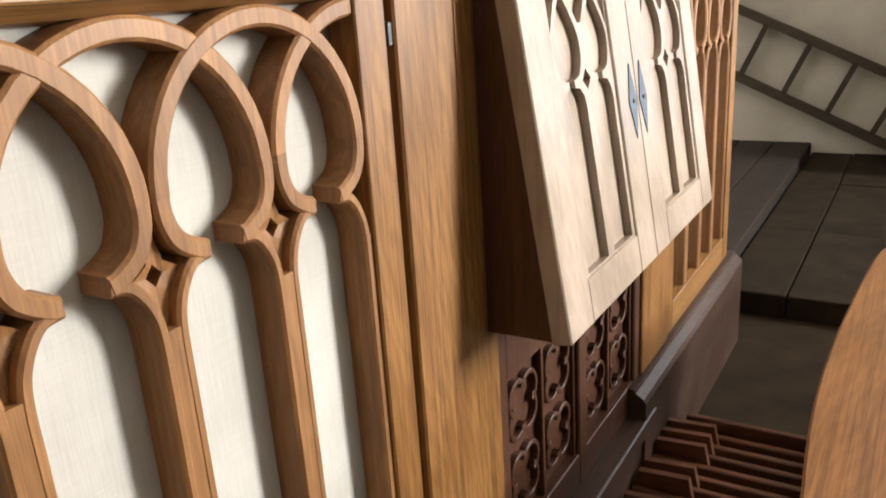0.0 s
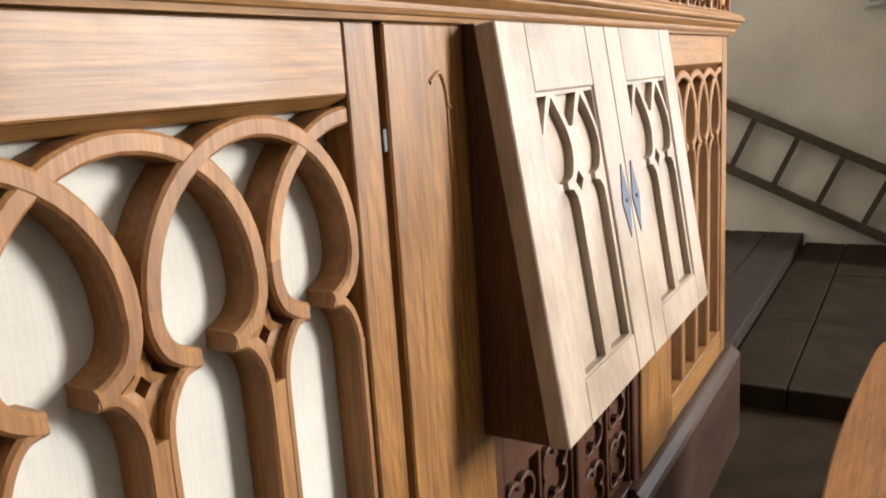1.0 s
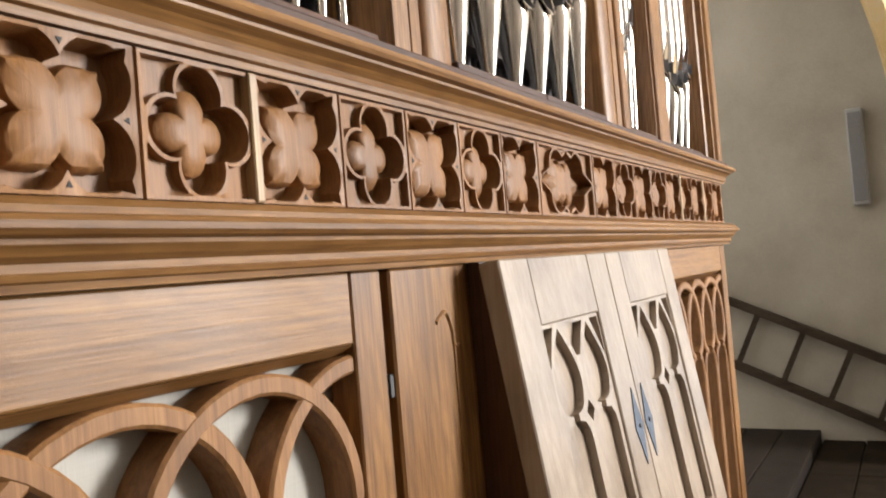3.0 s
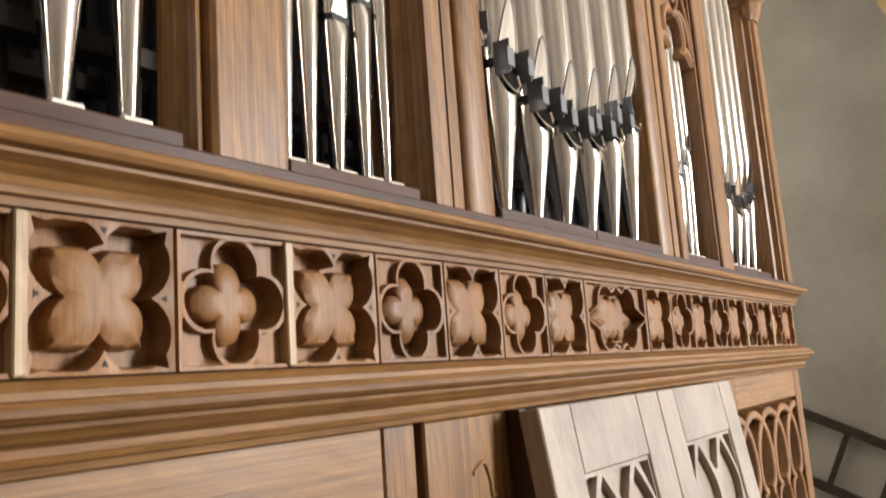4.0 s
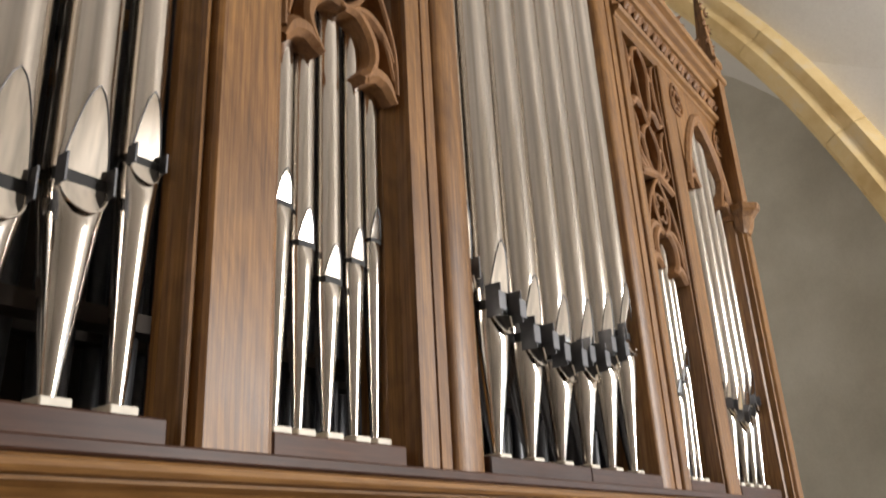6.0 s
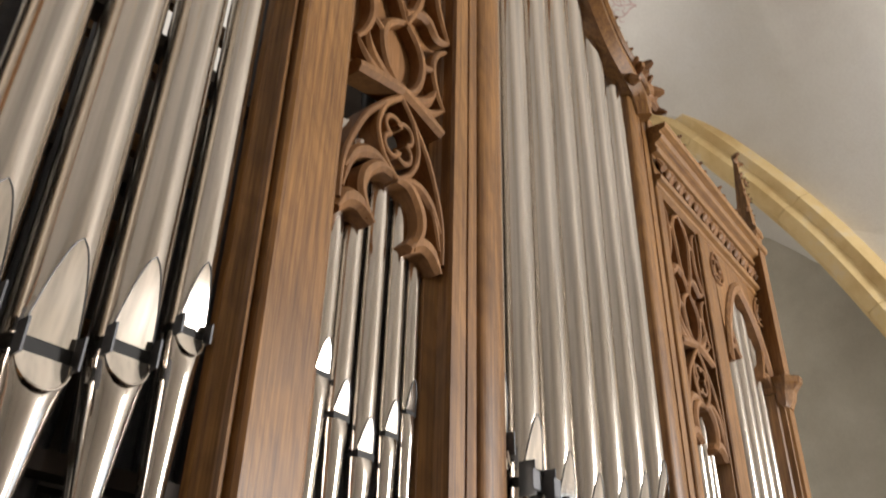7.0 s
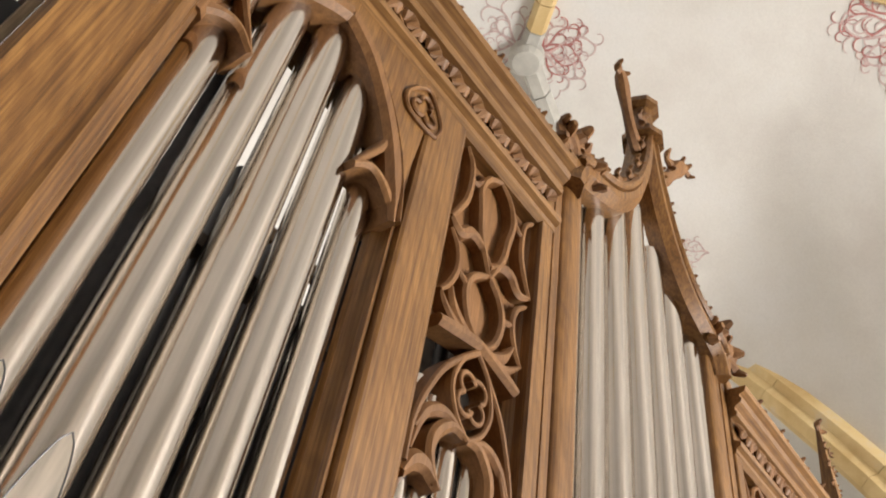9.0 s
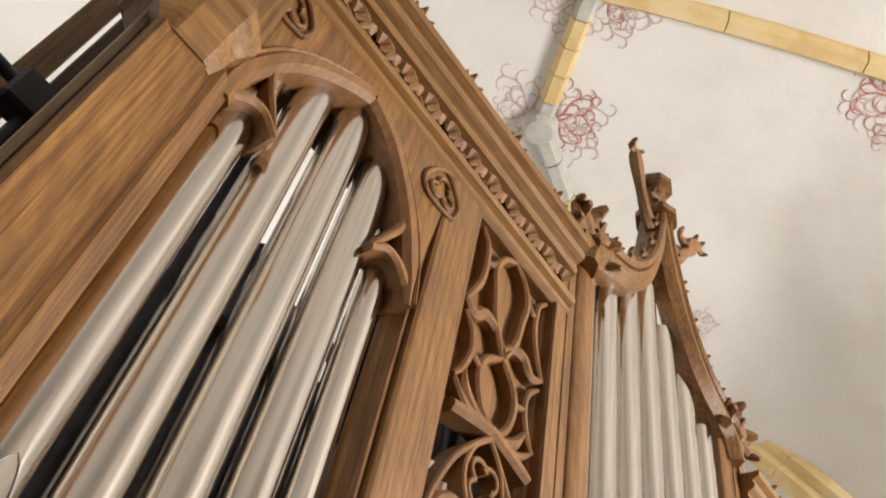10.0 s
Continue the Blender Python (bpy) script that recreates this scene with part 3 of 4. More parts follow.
def carved_square(bm, cx, cz, hx, hz, radius, depth=0.034, n=72, leaf=(0.74, 0.62, 0.017), sunk=0.0, rnd=None, waist=0.0):
    """A square with a foiled hollow cut into it; a smooth raised leaf of the same foils lies in the hollow."""
    ths = sorted([2 * math.pi * i / n for i in range(n)] + [math.atan2(s * hz, t * hx) % (2 * math.pi) + 1e-4 for s in (-1, 1) for t in (-1, 1)])
    sq, rr = [], []
    for t in ths:
        c, s = math.cos(t), math.sin(t)
        k = min(hx / abs(c) if abs(c) > 1e-6 else 9, hz / abs(s) if abs(s) > 1e-6 else 9)
        sq.append((k * c, k * s))
        rr.append((min(radius(t), k * 0.94), c, s))
    rings = [[(cx + x, 0.045, cz + z) for x, z in sq], [(cx + x, 0.003, cz + z) for x, z in sq], [(cx + x * 0.985, 0.0, cz + z * 0.985) for x, z in sq]]
    if sunk:
        gaps = [min(1.0, max(0.0, 0.93 * math.hypot(*q) - (r + 0.009)) / 0.012) for q, (r, c, s) in zip(sq, rr)]
        rings.append([(cx + x * 0.93, 0.0003, cz + z * 0.93) for x, z in sq])
        rings.append([(cx + x * 0.915, 0.0004 + sunk * g, cz + z * 0.915) for (x, z), g in zip(sq, gaps)])
        rim = [(min(r + 0.008, 0.91 * math.hypot(*q)), min(r + 0.0065, 0.905 * math.hypot(*q))) for q, (r, c, s) in zip(sq, rr)]
        rings.append([(cx + e[0] * c, 0.0005 + sunk * g, cz + e[0] * s) for e, (r, c, s), g in zip(rim, rr, gaps)])
        rings.append([(cx + max(e[1], r * 1.001) * c, 0.0006, cz + max(e[1], r * 1.001) * s) for e, (r, c, s) in zip(rim, rr)])
    for f, y in ((1.0, 0.001), (0.985, 0.004), (0.97, depth * 0.8), (0.94, depth)):
        rings.append([(cx + r * f * c, y, cz + r * f * s) for r, c, s in rr])
    f0, f1, rise = leaf
    lobe = 0.106 if hx < 0.1 else 1.0
    w = rnd.uniform(0.96, 1.04) if rnd else 1.0
    dx, dz = (rnd.uniform(-0.002, 0.002), rnd.uniform(-0.002, 0.002)) if rnd else (0, 0)
    for f, y in ((f0, depth), (f0 * 0.97, depth - rise * 0.7), (f1, depth - rise), (f1 * 0.7, depth - rise - 0.004), (f1 * 0.35, depth - rise - 0.004)):
        rings.append([(cx + dx + max(min(r, lobe), waist) * f * w * c, y, cz + dz + max(min(r, lobe), waist) * f * w * s) for r, c, s in rr])
    vs = strip(bm, rings, caps=False)
    bm.faces.new(vs[-1])
    return bm


def pip(bm, cx, cz, a, size=0.0045):
    """A small three-sided plate beside a foil; its dark colour imitates a nick's shade."""
    slab(bm, [(cx + size * math.cos(a + k * 2.0944), cz + size * math.sin(a + k * 2.0944)) for k in range(3)], -0.0004, 0.002)


FZ = 1.9685
HX, HZ = 0.0862, 0.0822


def dia(t):
    """Four broad lobes towards the corners, each with a small point."""
    c, s = abs(math.cos(t)), abs(math.sin(t))
    return max(foil(t, math.pi / 4, 0.055, 0.0425), 0.112 - 0.16 * abs(c - s) if abs(c - s) < 0.25 else 0)


axi = lambda t: foil(t, 0, 0.042, 0.034)
frieze_rnd = random.Random(8)
for side in (0, 1):
    for k in range(9):
        cx = 1.631 - 0.175 * (k + 0.5)
        if side:
            cx = 2 * C - cx
        cross = k % 2 == 0
        bm = carved_square(bmesh.new(), cx, FZ, HX, HZ, dia if cross else axi, leaf=(0.72, 0.64, 0.02) if cross else (0.70, 0.6, 0.018), sunk=0.0 if cross else 0.012, rnd=frieze_rnd, waist=0.058 if cross else 0.0)
        part("frieze_panel", bm, OAK_CARVED, case, "oak square carved with a four-lobed leaf" if cross else "oak square carved with an upright quatrefoil", smooth=True)
        if cross:
            for a in range(4):
                bm = bmesh.new()
                an = a * math.pi / 2
                pip(bm, cx + 0.073 * math.cos(an), FZ + 0.071 * math.sin(an), an + math.pi)
                part("nick", bm, DARK, case)


def circ(t, a, b, q):
    """Reach of a circle round (a, b) in the direction t from the middle."""
    k = a * math.cos(t) + b * math.sin(t)
    h = k * k - (a * a + b * b - q * q)
    return k + math.sqrt(h) if h > 0 and k > 0 else 0.0


def rosette(t):
    c, s = abs(math.cos(t)), abs(math.sin(t))
    return max(1 / (c / 0.168 + s / 0.07), 1 / (c / 0.042 + s / 0.081), circ(math.atan2(s, c), 0.062, 0.032, 0.040))


part("frieze_rosette", carved_square(bmesh.new(), C, FZ, 0.1735, HZ, rosette, n=120, leaf=(0.72, 0.6, 0.016), sunk=0.012), OAK_CARVED, case, "wide oak panel carved with a pointed rosette")
bm = bmesh.new()
moulding(bm, 0.056, 2 * C - 0.056, ((0.04, 1.8845), (-0.003, 1.8845), (0.0, 1.8858), (0.04, 1.8858)))
part("frieze_fillet", bm, OAK_DARK, case)
for x in (0.756, 0.406):
    both("joint_strip", cube(x - 0.009, x + 0.006, -0.004, 0.02, 1.888, 2.05, bev=0.002), OAK_PALE, case, "pale strip of newer oak over a joint")

# ---- organ case, upper part ----
U = 0.035        # face of the upper frame
TOP = 3.82       # underside of the entablature


def post(profile, z0, z1, mat=OAK_V, smooth=True):
    bm = bmesh.new()
    upright(bm, profile, z0, z1)
    both("post", bm, mat, case, smooth=smooth)


def roll(x0, x1, y, bulge, n=8):
    """Plan points of a rounded front between x0 and x1."""
    return [(x0 + (x1 - x0) * (0.5 - 0.5 * math.cos(math.pi * i / n)), y - bulge * math.sin(math.pi * i / n)) for i in range(n + 1)]


# the broad flat post between the large field and the narrow one, moulded on the side of the large field
post([(0.632, 0.1), (0.632, U + 0.045), (0.64, U + 0.036), (0.652, U + 0.026), (0.655, U + 0.014), (0.66, U + 0.013), (0.663, U + 0.019), (0.667, U + 0.019), (0.670, U + 0.005), (0.678, U), (0.792, U), (0.797, U + 0.004), (0.798, U + 0.016), (0.802, U + 0.016), (0.803, U + 0.012), (0.809, U + 0.013), (0.809, 0.115)], 2.143, TOP, smooth=False)
# the post between the narrow field and the middle one: board, bead and a broad shaded roll
post([(1.12, 0.15), (1.12, U + 0.05), (1.136, U + 0.034), (1.142, U + 0.03), (1.146, U + 0.008), (1.151, U), (1.200, U), (1.204, U + 0.004), (1.206, U + 0.016), (1.212, U + 0.016), (1.216, U + 0.006), (1.25, U + 0.008), (1.256, U + 0.024)] + roll(1.262, 1.362, U + 0.016, 0.018, 16) + [(1.368, U + 0.036), (1.368, 0.17)], 2.143, 4.16, smooth=False)
# the end posts; the one towards the nave has a wider board
endp = [(0.092, 0.004), (0.1, 0.006), (0.108, 0.028), (0.118, 0.034), (0.124, 0.16), (0.1, 0.2)]
bm = bmesh.new()
upright(bm, [(-0.05, 0.06), (-0.05, 0.0), (-0.04, -0.01), (0.052, -0.01), (0.058, 0.0), (0.07, 0.0), (0.08, -0.006)] + endp, 2.143, 3.35)
part("post", bm, OAK_V, case, smooth=True)
bm = bmesh.new()
upright(bm, [(0.0, 0.2), (0.0, 0.0), (0.012, -0.008), (0.085, -0.008)] + endp, 2.143, 3.35)
b2 = flipped(bm)
bm.free()
part("post", b2, OAK_V, case, smooth=True)
part("pale_edge", cube(-0.066, -0.051, 0.03, 0.06, 2.124, 3.7, bev=0.002), OAK_PALE, case)
part("side_post", cube(-0.14, -0.08, 0.5, 0.54, 2.0, 4.3, bev=0.003), OAK_V, case)
part("side_post", cube(-0.075, -0.05, 0.3, 0.33, 2.0, 4.1, bev=0.003), OAK_DARK, case)
part("upper_side", cube(2 * C - 0.07, 2 * C - 0.05, 0.2, 1.12, 2.12, 3.6, bev=0), OAK_V, case)

# wind-chest fronts that the pipes stand on
for x0, x1 in ((0.125, 0.631), (0.81, 1.119)):
    both("chest_board", cube(x0, x1, 0.045, 0.18, 2.1435, 2.186, bev=0.003), CHEST, case, "dark chest board below the pipes")
part("chest_board", cube(1.369, C - 0.001, 0.035, 0.2, 2.1435, 2.186, bev=0.003), CHEST, case, "dark chest board below the pipes")
part("chest_board", cube(C + 0.001, 2 * C - 1.369, 0.035, 0.2, 2.1435, 2.186, bev=0.003), CHEST, case, "dark chest board below the pipes")

part("ledge", cube(-0.01, 2 * C + 0.01, -0.022, 0.2, 2.1245, 2.1425, bev=0.003), CHEST, case, "dark ledge under the posts")
# Added dark sheet: covers the bright wall and imitates a shaded interior.
part("inner_dark_sheet", cube(0.95, 2 * C - 0.95, 0.62, 0.64, 2.2, 4.3, bev=0), INSIDE, case)

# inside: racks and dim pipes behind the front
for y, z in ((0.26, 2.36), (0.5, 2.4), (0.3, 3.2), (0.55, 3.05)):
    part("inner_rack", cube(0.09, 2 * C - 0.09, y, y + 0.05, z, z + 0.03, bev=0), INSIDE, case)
rng = random.Random(11)
x = 0.12
while x < 2 * C - 0.1:
    for row in range(2):
        r = rng.uniform(0.018, 0.034)
        y = 0.34 + 0.22 * row + rng.uniform(-0.02, 0.02)
        z1 = rng.uniform(3.1, 3.85) - 0.25 * row
        bm = bmesh.new()
        tube(bm, [(x, y, 2.0), (x, y, 2.5), (x, y, z1)], [r * 0.5, r, r], 12)
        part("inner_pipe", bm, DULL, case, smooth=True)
    x += rng.uniform(0.075, 0.1)
for i, xx in enumerate((0.16, 0.3, 0.42, 0.55, 0.68)):
    both("inner_post", cube(xx, xx + 0.03, 0.75, 0.79, 2.0, 3.75, bev=0), OAK_H, case)
for z in (2.75, 3.0, 3.25, 3.5, 3.75):
    both("inner_beam", cube(0.1, 1.2, 0.7, 0.73, z, z + 0.05, bev=0), OAK_H, case)


# spandrel board with a pointed, kinked arch over the large field
rise = curve([(0.104, 3.345), (0.108, 3.42), (0.128, 3.49), (0.172, 3.585), (0.234, 3.66), (0.315, 3.722), (0.376, 3.752)], 5)
fall = curve([(0.376, 3.752), (0.462, 3.70), (0.536, 3.61), (0.588, 3.515), (0.62, 3.42), (0.636, 3.32)], 6)
arch_line = rise + fall[1:]
bm = bmesh.new()
n = len(arch_line)
top_pts = [(0.09 + (0.678 - 0.09) * i / (n - 1), TOP + 0.02) for i in range(n)]
rows = [[bm.verts.new((x, y, z)) for x, z in line] for line, y in ((arch_line, U + 0.003), (top_pts, U + 0.003), (arch_line, U + 0.06), (top_pts, U + 0.06))]
fa, fb, ba, bb = rows
for i in range(n - 1):
    bm.faces.new((fa[i], fa[i + 1], fb[i + 1], fb[i]))
    bm.faces.new((ba[i], bb[i], bb[i + 1], ba[i + 1]))
    bm.faces.new((fa[i], ba[i], ba[i + 1], fa[i + 1]))
bm.faces.new((fa[-1], ba[-1], bb[-1], fb[-1]))
bm.faces.new((fa[0], fb[0], bb[0], ba[0]))
both("spandrel", bm, OAK_V, case)
for line in (rise, fall):
    bm = bmesh.new()
    slim = [1.0 if i < len(line) - 7 or line is rise else 0.35 + 0.65 * (len(line) - 1 - i) / 7 for i in range(len(line))]
    bar(bm, line, 0.05, U - 0.012, U + 0.085, 0.014, slim)
    both("arch_moulding", bm, OAK_TRACERY, case, smooth=True)
    bm = bmesh.new()
    bar(bm, [(x + (0.37 - x) * -0.075, z + 0.022) for x, z in line], 0.012, U - 0.007, U + 0.02, 0.005)
    both("arch_fillet", bm, OAK_V, case)
# cusps of the arch: a drooping leaf and a hollow web at each haunch
for side in (0, 1):
    f = (lambda x: x) if side == 0 else (lambda x: 0.736 - x)
    bm = bmesh.new()
    bar(bm, curve([(f(0.112), 3.372), (f(0.15), 3.405), (f(0.19), 3.41), (f(0.228), 3.375)], 5), 0.03, U - 0.006, U + 0.08, 0.008, [1 - 0.45 * i / 15 for i in range(16)])
    both("arch_cusp", bm, OAK_TRACERY, case, smooth=True)
    bm = bmesh.new()
    bar(bm, curve([(f(0.226), 3.382), (f(0.202), 3.43), (f(0.176), 3.48), (f(0.158), 3.535)], 5), 0.022, U - 0.004, U + 0.08, 0.006, [0.55 + 0.45 * i / 15 for i in range(16)])
    both("arch_cusp", bm, OAK_TRACERY, case, smooth=True)
    bm = bmesh.new()
    slab(bm, [(f(0.115), 3.385), (f(0.15), 3.42), (f(0.19), 3.425), (f(0.165), 3.48), (f(0.148), 3.525), (f(0.125), 3.47)], U + 0.035, U + 0.06)
    both("cusp_web", bm, OAK_CARVED, case)
# trefoil in a leaf-shaped frame in each spandrel corner
for cx, cz in ((0.645, 3.728), (0.115, 3.735)):
    for k, a in enumerate((90, 210, 330)):
        bm = bmesh.new()
        bar(bm, arc(cx + 0.024 * math.cos(radians(a)), cz - 0.008 + 0.024 * math.sin(radians(a)), 0.02, a - 125, a + 125, 10), 0.010, U - 0.008 + k * 0.0006, U + 0.01, 0.004)
        both("trefoil_lobe", bm, OAK_CARVED, case, smooth=True)
    bm = bmesh.new()
    bar(bm, curve([(cx + 0.05, cz - 0.058), (cx + 0.06, cz + 0.0), (cx + 0.0, cz + 0.072), (cx - 0.06, cz + 0.0), (cx - 0.05, cz - 0.054), (cx, cz - 0.064), (cx + 0.05, cz - 0.058)], 5), 0.011, U - 0.008, U + 0.01, 0.004)
    both("trefoil_frame", bm, OAK_CARVED, case, smooth=True)

# carved panel over the narrow field: flowing ribs on a sunk ground, pierced below
NX0, NX1 = 0.81, 1.119
both("carving_ground", cube(NX0, NX1 + 0.025, 0.082, 0.105, 3.25, TOP, bev=0), OAK_CARVED, case)
both("panel_stile", cube(NX1 + 0.001, NX1 + 0.022, U + 0.052, 0.10, 2.86, TOP, bev=0.003), OAK_V, case)
m = 0.977


def flow(name, keys, w, back, ends=0.45, lay=0.0):
    """A carved rib on both sides of the panel's middle line, given as offsets and heights."""
    pts = curve(keys, 6)
    n = len(pts)
    tp = [ends + (1 - ends) * math.sin(math.pi * i / (n - 1)) for i in range(n)]
    for s in (-1, 1):
        bm = bmesh.new()
        bar(bm, [(m + s * x, z) for x, z in pts], w, U + 0.010 + lay + 0.0005 * (s + 1), back, w * 0.28, tp)
        both(name, bm, OAK_CARVED, case, smooth=True)


for q, (keys, w, ends) in enumerate((
        ([(0.0, 3.815), (0.045, 3.785), (0.07, 3.72), (0.058, 3.64), (0.046, 3.57), (0.02, 3.51), (0.0, 3.465)], 0.024, 0.5),
        ([(0.15, 3.80), (0.122, 3.765), (0.112, 3.70), (0.118, 3.63), (0.14, 3.575), (0.162, 3.53)], 0.022, 0.5),
        ([(0.0, 3.505), (0.045, 3.545), (0.085, 3.55), (0.118, 3.52), (0.16, 3.535)], 0.034, 0.35),
        ([(0.0, 3.475), (0.05, 3.435), (0.07, 3.38), (0.052, 3.31), (0.004, 3.262)], 0.024, 0.5),
        ([(0.152, 3.50), (0.12, 3.465), (0.108, 3.41), (0.125, 3.35), (0.152, 3.31)], 0.02, 0.5),
        ([(0.07, 3.75), (0.088, 3.72), (0.112, 3.71)], 0.018, 0.5),
        ([(0.068, 3.385), (0.088, 3.40), (0.11, 3.405)], 0.018, 0.5),
        ([(0.0, 3.262), (0.05, 3.275), (0.095, 3.305), (0.12, 3.35)], 0.03, 0.35),
        ([(0.0, 3.258), (0.06, 3.262), (0.11, 3.28), (0.148, 3.312)], 0.022, 0.4))):
    flow("carved_rib", keys, w, 0.084, ends, 0.0004 * q)
flow("carved_bar", [(0.0, 3.268), (0.07, 3.255), (0.142, 3.236)], 0.036, 0.10, 0.8, -0.006)
# pierced head: pointed arch, quatrefoil in a pointed oval, drooping cusps
for q, (keys, w, ends) in enumerate((
        ([(0.158, 2.90), (0.155, 2.99), (0.135, 3.06), (0.098, 3.14), (0.045, 3.205), (0.0, 3.25)], 0.016, 0.8),
        ([(0.0, 3.245), (0.045, 3.20), (0.066, 3.13), (0.045, 3.07), (0.0, 3.03)], 0.014, 0.8),
        ([(0.0, 3.035), (0.045, 3.04), (0.085, 3.0), (0.092, 2.95), (0.066, 2.90)], 0.03, 0.55),
        ([(0.02, 3.04), (0.07, 3.055), (0.118, 3.03), (0.15, 2.975)], 0.03, 0.55),
        ([(0.156, 2.88), (0.13, 2.918), (0.095, 2.925), (0.056, 2.895)], 0.042, 0.5),
        ([(0.11, 3.035), (0.135, 2.99), (0.15, 2.93)], 0.014, 0.6))):
    flow("tracery_bar", keys, w, 0.10, ends, 0.001 + 0.0005 * q)
for k, a in enumerate((45, 135, 225, 315)):
    bm = bmesh.new()
    ex, ez = m + 0.026 * math.cos(radians(a)), 3.132 + 0.034 * math.sin(radians(a))
    bar(bm, arc(ex, ez, 0.025, a - 120, a + 120, 12), 0.011, U + 0.013 + 0.0005 * k, 0.09, 0.003)
    both("pierced_foil", bm, OAK_CARVED, case, smooth=True)

# entablature over each side, with a carved vine
bm = bmesh.new()
E1 = 1.204
moulding(bm, 0.0, E1, ((0.3, TOP), (U + 0.012, TOP), (U - 0.004, TOP + 0.012), (U - 0.006, TOP + 0.026), (U - 0.022, TOP + 0.034), (U - 0.026, TOP + 0.05), (U + 0.0, TOP + 0.062), (U + 0.004, TOP + 0.155), (U - 0.022, TOP + 0.162), (U - 0.026, TOP + 0.178), (U - 0.018, TOP + 0.182), (U - 0.02, TOP + 0.2), (U - 0.044, TOP + 0.214), (U - 0.05, TOP + 0.232), (U - 0.042, TOP + 0.236), (U - 0.044, TOP + 0.248), (U - 0.066, TOP + 0.258), (U - 0.07, TOP + 0.28), (0.3, TOP + 0.29)))
both("entablature", bm, OAK_H, case)
bm = bmesh.new()
rng = random.Random(3)
zc = TOP + 0.110
tube(bm, [(-0.02 + 0.0125 * i, U - 0.002, zc + 0.024 * math.sin(i * 0.55)) for i in range(96)], 0.008, 6)
k = 0
x = 0.0
while x < E1 - 0.02:
    s = 1 if k % 2 else -1
    for a in (-0.7, 0.0, 0.7):
        d = Vector((math.sin(a + 0.4 * s), 0, s * math.cos(a)))
        p = Vector((x, U - 0.006, zc - s * 0.008))
        tube(bm, [p, p + d * 0.02 + Vector((0, -0.014, 0)), p + d * 0.046 + Vector((0, -0.006, 0))], [0.008, 0.018, 0.006], 6, 0.6)
    x += 0.046
    k += 1
both("carved_vine", bm, OAK_CARVED, case, smooth=True)
for i in range(5):
    bm = bmesh.new()
    crocket(bm, (0.15 + 0.22 * i, U - 0.05, TOP + 0.282), 0.042)
    both("crocket", bm, OAK_CARVED, case, smooth=True)

# corbel and pinnacle at the outer ends
bm = bmesh.new()
rings = []
for z, g in ((3.285, 0.004), (3.315, 0.02), (3.355, 0.03), (3.38, 0.05), (3.39, 0.062), (3.415, 0.066), (3.42, 0.055)):
    rings.append([(0.035 - g, 0.12, z), (0.02 - g, 0.0 - g * 0.4, z), (0.035, -0.01 - g, z), (0.085, -0.01 - g, z), (0.10 + g * 0.5, 0.0 - g * 0.4, z), (0.10 + g * 0.3, 0.12, z)])
strip(bm, rings)
b2 = flipped(bm)
for v in bm.verts:
    v.co.x = (v.co.x - 0.06) * 1.25 + 0.01
    v.co.z += 0.025
part("corbel", bm, OAK_H, case)
part("corbel", b2, OAK_V, case)
bm = bmesh.new()
strip(bm, [[(0.055 + r * math.cos(a), 0.02 + r * math.sin(a), z) for a in [math.pi / 4 + math.pi / 2 * q for q in range(4)]] for z, r in ((3.42, 0.06), (4.16, 0.058), (4.165, 0.07), (4.2, 0.07), (4.205, 0.05), (4.62, 0.012))])
both("pinnacle", bm, OAK_V, case)
bm = bmesh.new()
crocket(bm, (0.055, 0.02, 4.61), 0.06)
both("pinnacle_finial", bm, OAK_CARVED, case, smooth=True)
for z in (4.3, 4.4, 4.5):
    for x, turn in ((0.03, -1.2), (0.08, 1.2)):
        bm = bmesh.new()
        crocket(bm, (x, 0.0, z), 0.03, turn)
        both("crocket", bm, OAK_CARVED, case, smooth=True)

# ogee gable over the middle field
og = curve([(1.275, 4.10), (1.305, 4.185), (1.39, 4.232), (1.51, 4.285), (1.61, 4.38), (1.69, 4.51), (1.75, 4.67), (1.788, 4.84), (C, 4.97)], 6)
bm = bmesh.new()
bar(bm, og, 0.092, U - 0.045, U + 0.045, 0.034)
both("ogee_arch", bm, OAK_V, case, smooth=True)
bm = bmesh.new()
bar(bm, [(x - 0.012, z + 0.044) for x, z in og[4:]], 0.03, U - 0.055, U + 0.055, 0.01)
both("ogee_hood", bm, OAK_V, case, smooth=True)
for i in range(9, len(og) - 3, 6):
    bm = bmesh.new()
    crocket(bm, (og[i][0] - 0.03, U - 0.03, og[i][1] + 0.05), 0.045, -0.6)
    both("crocket", bm, OAK_CARVED, case, smooth=True)
bm = bmesh.new()
strip(bm, [[(C + r * math.cos(2 * math.pi * q / 8), U + r * math.sin(2 * math.pi * q / 8), z) for q in range(8)] for z, r in ((4.80, 0.03), (4.92, 0.05), (4.925, 0.088), (4.96, 0.088), (4.97, 0.052), (5.14, 0.046), (5.15, 0.078), (5.18, 0.078), (5.185, 0.03), (5.2, 0.028))])
part("finial_shaft", bm, OAK_V, case)
